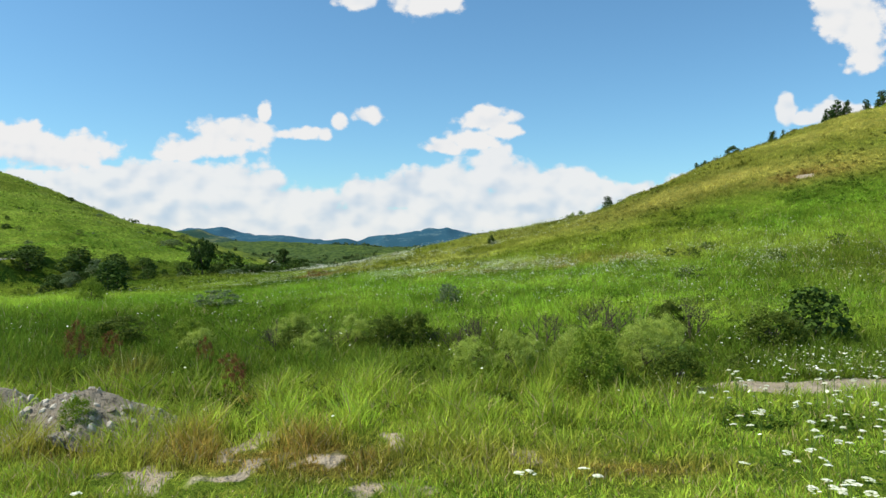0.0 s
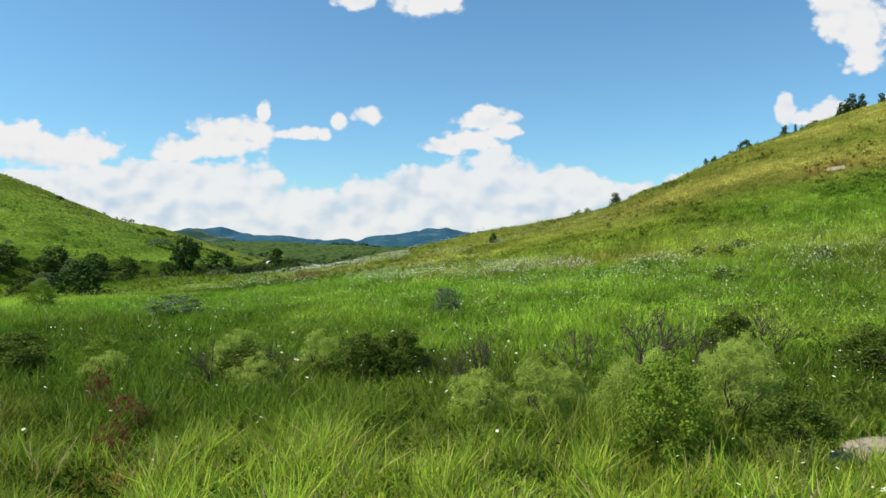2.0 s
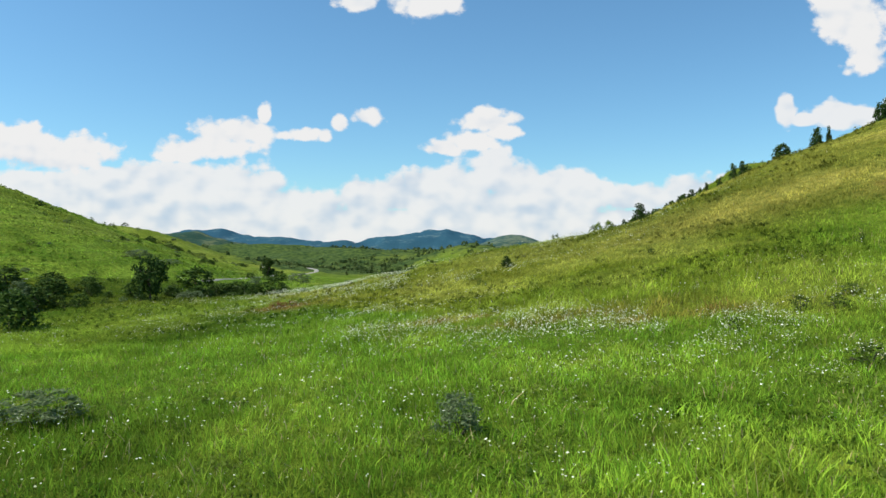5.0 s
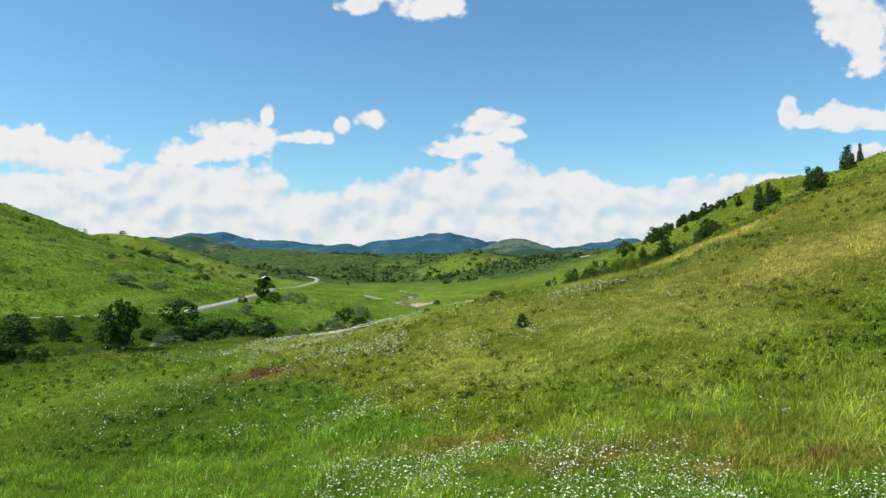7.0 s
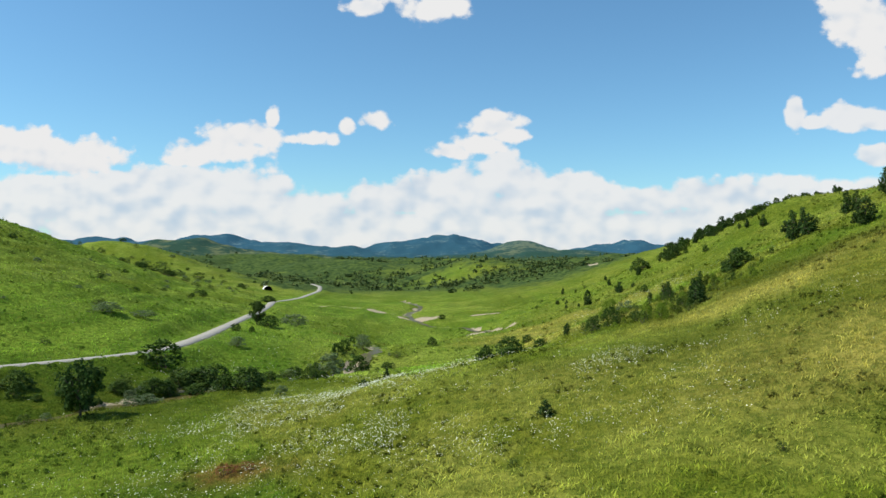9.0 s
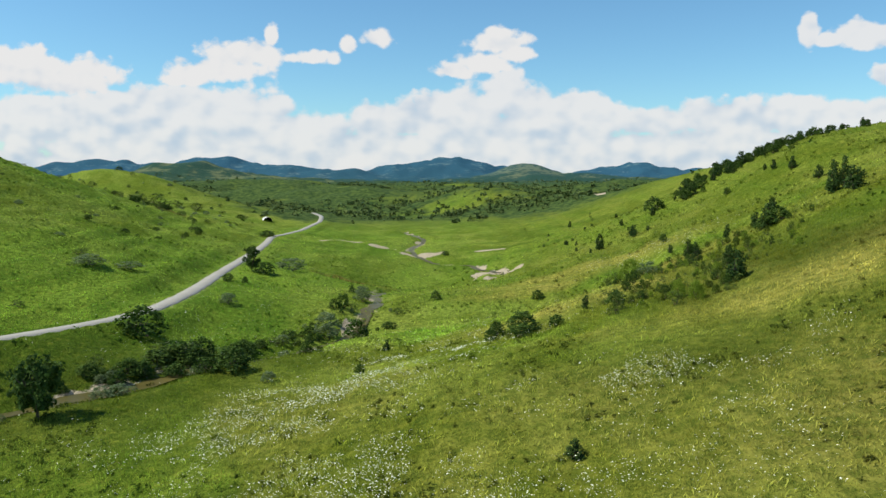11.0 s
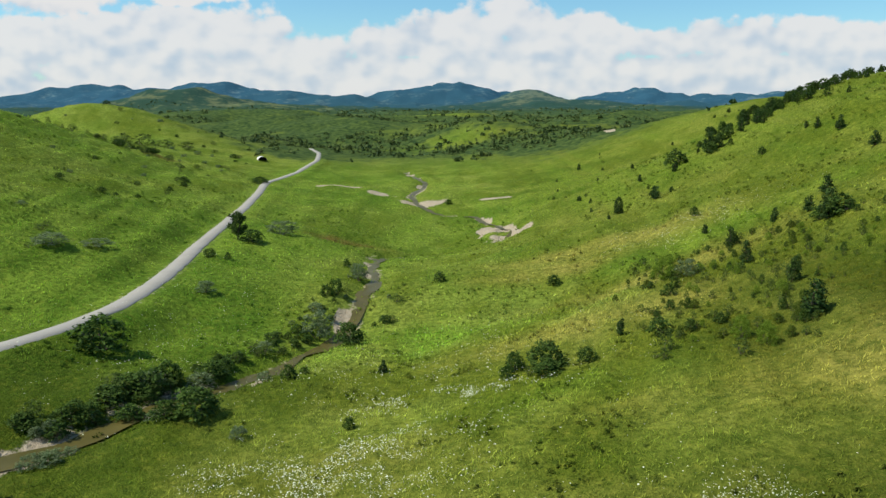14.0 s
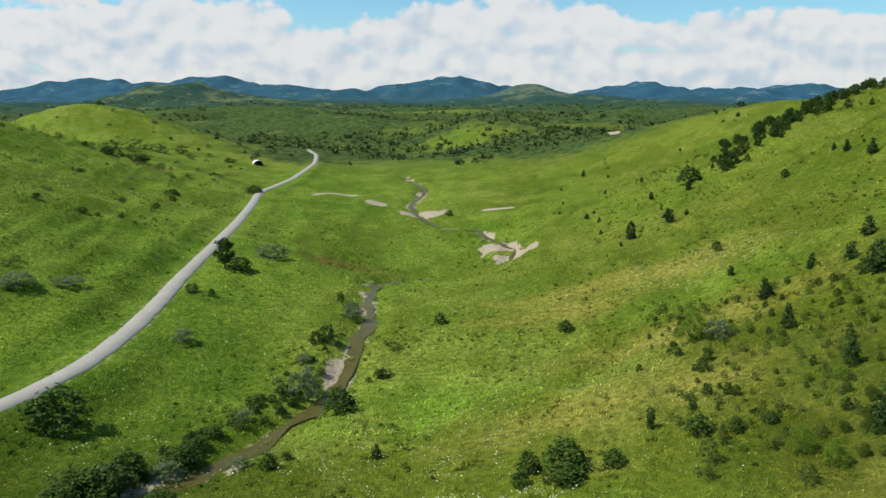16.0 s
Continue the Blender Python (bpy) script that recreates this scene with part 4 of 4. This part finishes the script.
def build_shelter():
    """A small white arched tent with a dark open front, on the left-hand slope."""
    white, tw, bw = material("white_tent_sheet", 0.6, 0.3)
    place = tw.nodes.new("ShaderNodeTexCoord").outputs["Object"]
    link(tw, (blend(tw, grain(tw, place, 1.5, 4), (0.70, 0.71, 0.70), (0.86, 0.86, 0.84)), bw.inputs["Base Color"]))
    # near-black colour for the inner faces and back, which makes the opening dark
    dark, td, bd = material("dark_inner_face", 0.9, 0.1)
    link(td, (blend(td, grain(td, td.nodes.new("ShaderNodeTexCoord").outputs["Object"], 2, 3), (0.012, 0.014, 0.014), (0.035, 0.035, 0.03)), bd.inputs["Base Color"]))
    x, y = -111.9, 464
    root = new("arched_tent", None)
    root.matrix_basis = pose(x, y, float(height(x, y)) - 0.1, 0, 0, 25)
    arc = np.linspace(0, math.pi, 15)
    for name, mat, r, lift in (("cover", white, 2.6, 0.0), ("lining", dark, 2.5, 0.0)):
        verts = [(r * math.cos(a), d, lift + r * 0.95 * math.sin(a)) for d in (-2.6 if name == "cover" else -2.62, 2.6) for a in arc]
        faces = [(k, k + 1, k + 16, k + 15) for k in range(14)]
        ob = new(name, link_mesh(name, verts, faces, mat))
        ob.parent = root
    verts = [(2.5 * math.cos(a), 2.5, 2.37 * math.sin(a)) for a in arc]
    back = new("back_wall", link_mesh("back_wall", verts, [tuple(range(15))], dark))
    back.parent = root
    tagged(root, "small white arched tent with a dark open front", "tent")


build_woods()
build_shelter()


# ---- grass and flowers ----
def grass_material():
    m = bpy.data.materials.new("meadow_grass")
    m.use_nodes = True
    t = m.node_tree
    t.nodes.clear()
    tint = attribute(t, "tint").outputs["Color"]
    lit, through_blade, mixer = t.nodes.new("ShaderNodeBsdfPrincipled"), t.nodes.new("ShaderNodeBsdfTranslucent"), t.nodes.new("ShaderNodeMixShader")
    lit.inputs["Roughness"].default_value, lit.inputs["Specular IOR Level"].default_value = 0.75, 0.03
    mixer.inputs[0].default_value = 0.38
    out = t.nodes.new("ShaderNodeOutputMaterial")
    link(t, (tint, lit.inputs["Base Color"]), (tint, through_blade.inputs[0]), (lit.outputs[0], mixer.inputs[1]), (through_blade.outputs[0], mixer.inputs[2]), (mixer.outputs[0], out.inputs[0]))
    return m


GRASS = grass_material()


def blades(name, label, x, y, high, width, colour, seed, bend=0.35):
    """One sheet of grass: a bent pointed blade at each place."""
    rng = np.random.default_rng(seed)
    n = len(x)
    z = height(x, y) - 0.03
    face, lean = rng.random(n) * 6.283, rng.random(n) * 6.283
    tip = high * bend * (0.3 + 1.4 * rng.random(n) ** 2)
    dx, dy = np.cos(face) * width / 2, np.sin(face) * width / 2
    lx, ly = np.cos(lean) * tip, np.sin(lean) * tip
    base = np.stack([x, y, z], -1)
    side = np.stack([dx, dy, np.zeros(n)], -1)
    middle = base + np.stack([lx * 0.3, ly * 0.3, high * 0.5], -1)
    top = base + np.stack([lx, ly, high], -1)
    verts = np.stack([base, middle - side, middle + side, top], 1).reshape(-1, 3)
    k = np.arange(n)[:, None] * 4
    faces = np.concatenate([k + (0, 2, 1), k + (1, 2, 3)], 1).reshape(-1, 3)
    mesh = link_mesh(name, verts, faces, GRASS)
    tint = mesh.color_attributes.new("tint", "FLOAT_COLOR", "POINT")
    tint.data.foreach_set("color", np.repeat(np.column_stack([colour, np.ones(n)]), 4, 0).ravel())
    return tagged(new(name, mesh), label, "grass", kind="stuff")


def tone(x, y, rng, straw, spread=0.3, gain=1.75):
    """Blade colours: the sward's own, with some straw-coloured and dead blades."""
    n = len(x)
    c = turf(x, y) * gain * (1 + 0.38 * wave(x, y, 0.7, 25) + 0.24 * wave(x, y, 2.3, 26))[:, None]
    c = c + (np.array((0.36, 0.37, 0.060)) - c) * (np.clip(straw + rng.normal(0, 0.12, n), 0, 1) * rng.random(n))[:, None]
    dead = rng.random(n) < (0.09 if gain > 2.2 else 0.04 if spread > 0.25 else 0.0)
    c[dead] = (0.46, 0.38, 0.19)
    # blades in the darkened spots are pulled towards one dark green
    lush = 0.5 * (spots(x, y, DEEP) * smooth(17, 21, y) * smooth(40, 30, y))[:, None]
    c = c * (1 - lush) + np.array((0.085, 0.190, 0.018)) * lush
    return np.clip(c * (1 - spread + 2 * spread * rng.random((n, 1))), 0.004, 1)


def fan(rng, n, near, far, open_angle=0.74, power=1.0):
    y = near + (far - near) * rng.random(n) ** power
    x = (rng.random(n) * 2 - 1) * (open_angle * (y + 2) + 1)
    return x, y


def herbs(name, label, x, y, high, number, length, colour, seed):
    """Low leafy weeds: a tuft of broad leaves at each place."""
    rng = np.random.default_rng(seed)
    n = len(x)
    d = rng.normal(0, 1, (n, number, 3))
    d /= np.linalg.norm(d, axis=2)[..., None]
    d[..., 2] = np.abs(d[..., 2])
    reach = (0.35 + 0.65 * rng.random((n, number, 1))) * np.reshape(high, (n, 1, 1))
    foot = np.stack([x, y, height(x, y)], -1)[:, None]
    points = (foot + d * reach * (0.8, 0.8, 1.0)).reshape(-1, 3)
    size = np.repeat(length, number)[:, None]
    verts, faces = leaf_faces(rng, points, d.reshape(-1, 3) + (0, 0, 0.7), size, size * 0.45)
    mesh = link_mesh(name, verts, faces, GRASS)
    c = np.repeat(colour, number, 0) * (0.65 + 0.7 * rng.random((n * number, 1)))
    tint = mesh.color_attributes.new("tint", "FLOAT_COLOR", "POINT")
    tint.data.foreach_set("color", np.repeat(np.column_stack([c, np.ones(len(c))]), 4, 0).ravel())
    return tagged(new(name, mesh), label, "weeds", kind="stuff")


def grow():
    rng = np.random.default_rng(9)
    # foreground: thin and short on the bare patch, taller beyond
    x, y = fan(rng, 135000, 8.0, 21.5)
    bare = zones(x, y, None)[2]
    keep = rng.random(len(x)) > bare * np.where(x > 4, 0.97, 0.72)
    x, y, bare = x[keep], y[keep], bare[keep]
    tall = smooth(12, 16, y + 2 * wave(x, y, 5, 2)) + 0.35 * smooth(9, 6, y)
    clump = 0.62 + 0.62 * wave(x, y, 0.7, 23) + 0.2 * wave(x, y, 0.25, 27)
    high = (0.30 + 0.45 * tall) * np.clip(clump, 0.15, 2) * (0.45 + 0.85 * rng.random(len(x))) * (1 - 0.5 * bare) * (1 - 0.45 * smooth(4, 7, x))
    blades("foreground_grass", "mixed tall green and straw grass blades", x, y, high, 0.012 + 0.024 * rng.random(len(x)) ** 2, tone(x, y, rng, 0.95 - 0.25 * tall, 0.42, 2.3), 1, 0.75)
    x, y = fan(rng, 300000, 20, 66, 0.74, 1.25)
    lush = smooth(22, 32, y) * (1 - 0.6 * smooth(0, 22, x))
    high = (0.62 + 0.28 * wave(x, y, 6, 3)) * (0.70 + 0.42 * wave(x, y, 0.9, 24) + 0.2 * wave(x, y, 0.3, 28)) * (0.4 + 0.85 * rng.random(len(x)))
    blades("meadow_grass", "tall lush green meadow grass with uneven tufts", x, y, np.clip(high, 0.08, 2), 0.016 + 0.034 * rng.random(len(x)) ** 2, tone(x, y, rng, 0.55 - 0.40 * lush, 0.45, 2.0), 2, 0.7)
    x, y = fan(rng, 220000, 60, 150, 0.68, 1.1)
    keep = (near_line(x, y, ROAD)[0] > 2.9) & (rng.random(len(x)) > 1.2 * zones(x, y, None)[2])
    x, y = x[keep], y[keep]
    high = (0.26 + 0.16 * wave(x, y, 1.6, 4)) * (0.4 + 0.9 * rng.random(len(x)))
    blades("hillside_grass", "shorter olive and green grass on the slopes", x, y, high, 0.04 + 0.05 * rng.random(len(x)), tone(x, y, rng, 0.06, 0.15, 1.65), 3, 1.0)
    x, y = fan(rng, 52000, 140, 400, 0.68, 1.2)
    keep = (near_line(x, y, ROAD)[0] > 3.4) & (rng.random(len(x)) > 1.2 * zones(x, y, None)[2])
    x, y = x[keep], y[keep]
    high = 0.36 * (0.4 + rng.random(len(x)))
    blades("far_grass", "rough grass tufts over the valley sides", x, y, high, 0.14 + 0.14 * rng.random(len(x)), tone(x, y, rng, 0.0, 0.25, 1.5), 4, 1.0)
    # leafy weeds between the grass, and low growth over the slopes
    x, y = fan(rng, 8000, 14.5, 46, 0.72, 1.15)
    keep = (wave(x, y, 2.4, 71) + 0.6 * wave(x, y, 7, 72) + 0.7 * rng.random(len(x)) > 0.25) & (zones(x, y, None)[2] < 0.6)
    x, y = x[keep], y[keep]
    n = len(x)
    pale = np.clip(0.5 + 0.9 * wave(x, y, 3, 73), 0, 1)[:, None]
    # weeds are up to 45 percent darker in the same spots
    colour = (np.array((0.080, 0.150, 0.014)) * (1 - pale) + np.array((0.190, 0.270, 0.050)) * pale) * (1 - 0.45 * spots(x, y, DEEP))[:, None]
    herbs("meadow_herbs", "broad-leaved green weeds standing in the meadow grass", x, y, 0.22 + 0.50 * rng.random(n) * smooth(13, 20, y), 15, 0.045 + 0.05 * rng.random(n), colour, 5)
    x, y = fan(rng, 15000, 62, 300, 0.66, 1.35)
    keep = (wave(x, y, 5, 74) + 0.8 * wave(x, y, 17, 75) + 0.8 * rng.random(len(x)) > 0.62) & (near_line(x, y, ROAD)[0] > 3.0) & (zones(x, y, None)[2] < 0.4)
    x, y = x[keep], y[keep]
    n = len(x)
    colour = turf(x, y) * (0.45 + 0.5 * rng.random((n, 1))) + np.array((0.0, 0.012, 0.004))
    size = 1 + y / 170
    herbs("slope_weeds", "low dark green weeds dotting the grassy slopes", x, y, (0.14 + 0.30 * rng.random(n) ** 2) * size, 13, (0.07 + 0.05 * rng.random(n)) * size, colour, 6)


def flower_material():
    m, t, b = material("white_flower_head", 0.8, 0.2)
    island = t.nodes.new("ShaderNodeNewGeometry").outputs["Random Per Island"]
    link(t, (blend(t, island, (0.45, 0.50, 0.30), (0.82, 0.84, 0.70)), b.inputs["Base Color"]))
    return m


PETALS = flower_material()


def umbel(rng, centre, size, tilt):
    """A shallow uneven dome of six faces."""
    a = np.arange(6) * math.pi / 3 + rng.random()
    r = size * (0.8 + 0.4 * rng.random(6))
    rim = np.stack([np.cos(a) * r, np.sin(a) * r, -0.25 * size + tilt[0] * np.cos(a) * r + tilt[1] * np.sin(a) * r], -1)
    return np.concatenate([[centre], centre + rim])


# drifts of white flowers: x, y, spread across, spread along, number
DRIFTS = [
    (-18, 98, 5, 2.2, 420), (-9.5, 110, 4, 2, 420), (-6, 88, 3, 2.5, 420), (4.5, 83.5, 2.4, 1.5, 180), (14.4, 85.5, 2.2, 3.4, 170),
    (10.4, 96, 3.5, 1.2, 200), (-9, 104, 3, 2, 260), (-1.6, 121, 3.5, 1.2, 260), (-17, 105, 3, 3, 300), (13, 91, 6, 3, 90),
    (19, 95, 7, 1.6, 260), (-13, 92, 6, 5, 600), (1, 56, 4, 1.6, 600), (9, 51.5, 4.5, 1.4, 700), (18, 47.5, 5, 1.8, 700), (9, 43, 9, 6, 800), (-6, 68, 4, 3, 450),
    (24, 52, 6, 5, 450), (-22, 80, 8, 6, 500), (38, 180, 7, 4, 400), (-36, 150, 7, 14, 300), (-3, 130, 8, 8, 500), (9.2, 16.5, 1.8, 2.2, 170), (-2, 36, 14, 8, 350)]


def scatter_flowers():
    rng = np.random.default_rng(31)
    verts, faces = [], []
    for x, y, wide, deep, number in DRIFTS:
        n = int(number * 6.0)
        px, py = rng.normal(x, 1.25 * wide, n), rng.normal(y, 1.25 * deep, n)
        keep = wave(px, py, 2.2, 14) + 0.5 * wave(px, py, 0.8, 15) + 0.5 * rng.random(n) > 0.25
        px, py = px[keep], py[keep]
        z = height(px, py)
        tall = np.where(py < 58, 0.95, 0.6)
        for a, b, c, h in zip(px, py, z, tall):
            k = len(verts) * 7
            size = (0.014 + 0.026 * rng.random() ** 2) * (1 + max(0, b - 40) / 150)
            verts.append(umbel(rng, np.array((a, b, c + h * (0.75 + 0.4 * rng.random()))), size, rng.normal(0, 0.25, 2)))
            faces += [(k, k + 1 + s, k + 1 + (s + 1) % 6) for s in range(6)]
    ob = new("wildflowers", link_mesh("wildflowers", np.concatenate(verts), faces, PETALS))
    tagged(ob, "drifts of small white wild flowers in the grass", "flowers", kind="stuff")


STALK = leaf_material("green_stalk", (0.10, 0.18, 0.03), (0.17, 0.26, 0.05), 0.1)


def wild_carrot(x, y, high, seed):
    """A single tall plant with a few flat white heads on branching stalks."""
    rng = np.random.default_rng(seed)
    segments = []
    root = new("wild_carrot", None)
    root.location = (x, y, float(height(x, y)) - 0.02)
    tops = [np.array((rng.normal(0, 0.05), rng.normal(0, 0.05), high))]
    fork = tops[0] * 0.55
    segments.append((np.zeros(3), fork, 0.009, 0.007))
    tops += [np.array((*rng.normal(0, 0.17, 2), high * (0.78 + 0.2 * rng.random()))) for _ in range(int(rng.integers(1, 4)))]
    for top in tops:
        segments.append((fork, top, 0.006, 0.004))
        verts, faces = [], []
        size = 0.03 + 0.04 * rng.random()
        tilt = rng.normal(0, 0.2, 2)
        for _ in range(22):
            a, r = rng.random() * 6.28, size * math.sqrt(rng.random())
            at = np.array((r * math.cos(a), r * math.sin(a), 0.02 * (1 - (r / size) ** 2) + tilt[0] * r * math.cos(a) + tilt[1] * r * math.sin(a)))
            k = len(verts) * 7
            verts.append(umbel(rng, at, 0.018 + 0.008 * rng.random(), (0, 0)))
            faces += [(k, k + 1 + s, k + 1 + (s + 1) % 6) for s in range(6)]
        head = new("flower_head", link_mesh("flower_head", np.concatenate(verts), faces, PETALS))
        head.parent, head.location = root, top
    stalk = new("stalk", stem_mesh("stalk", segments, STALK, 4))
    stalk.parent = root
    tagged(root, "tall wild carrot with flat white flower heads", "wild flower", "wild carrots")


def carrots():
    rng = random.Random(12)
    spots = [(-4.2, 7.0), (-4.6, 7.2), (-4.0, 7.7), (-2.9, 7.3), (-2.6, 6.9), (-2.3, 7.0), (-1.05, 7.3), (-2.1, 7.2), (0.8, 8.2), (1.05, 7.4), (1.3, 7.2), (0.75, 6.9),
             (1.6, 8.6), (4.2, 9.2), (4.3, 8.0), (4.25, 7.7), (4.35, 7.3), (4.7, 7.5), (4.8, 8.3), (4.4, 8.4), (4.9, 7.0)]
    for n, (x, y) in enumerate(spots):
        wild_carrot(x, y, 1.12 + 0.2 * rng.random(), n + 1)
    for n in range(44):
        x, y = rng.gauss(7.6, 1.4), rng.gauss(12.6, 2.2)
        wild_carrot(x, y, 0.75 + 0.3 * rng.random(), n + 100)


grow()
scatter_flowers()
carrots()
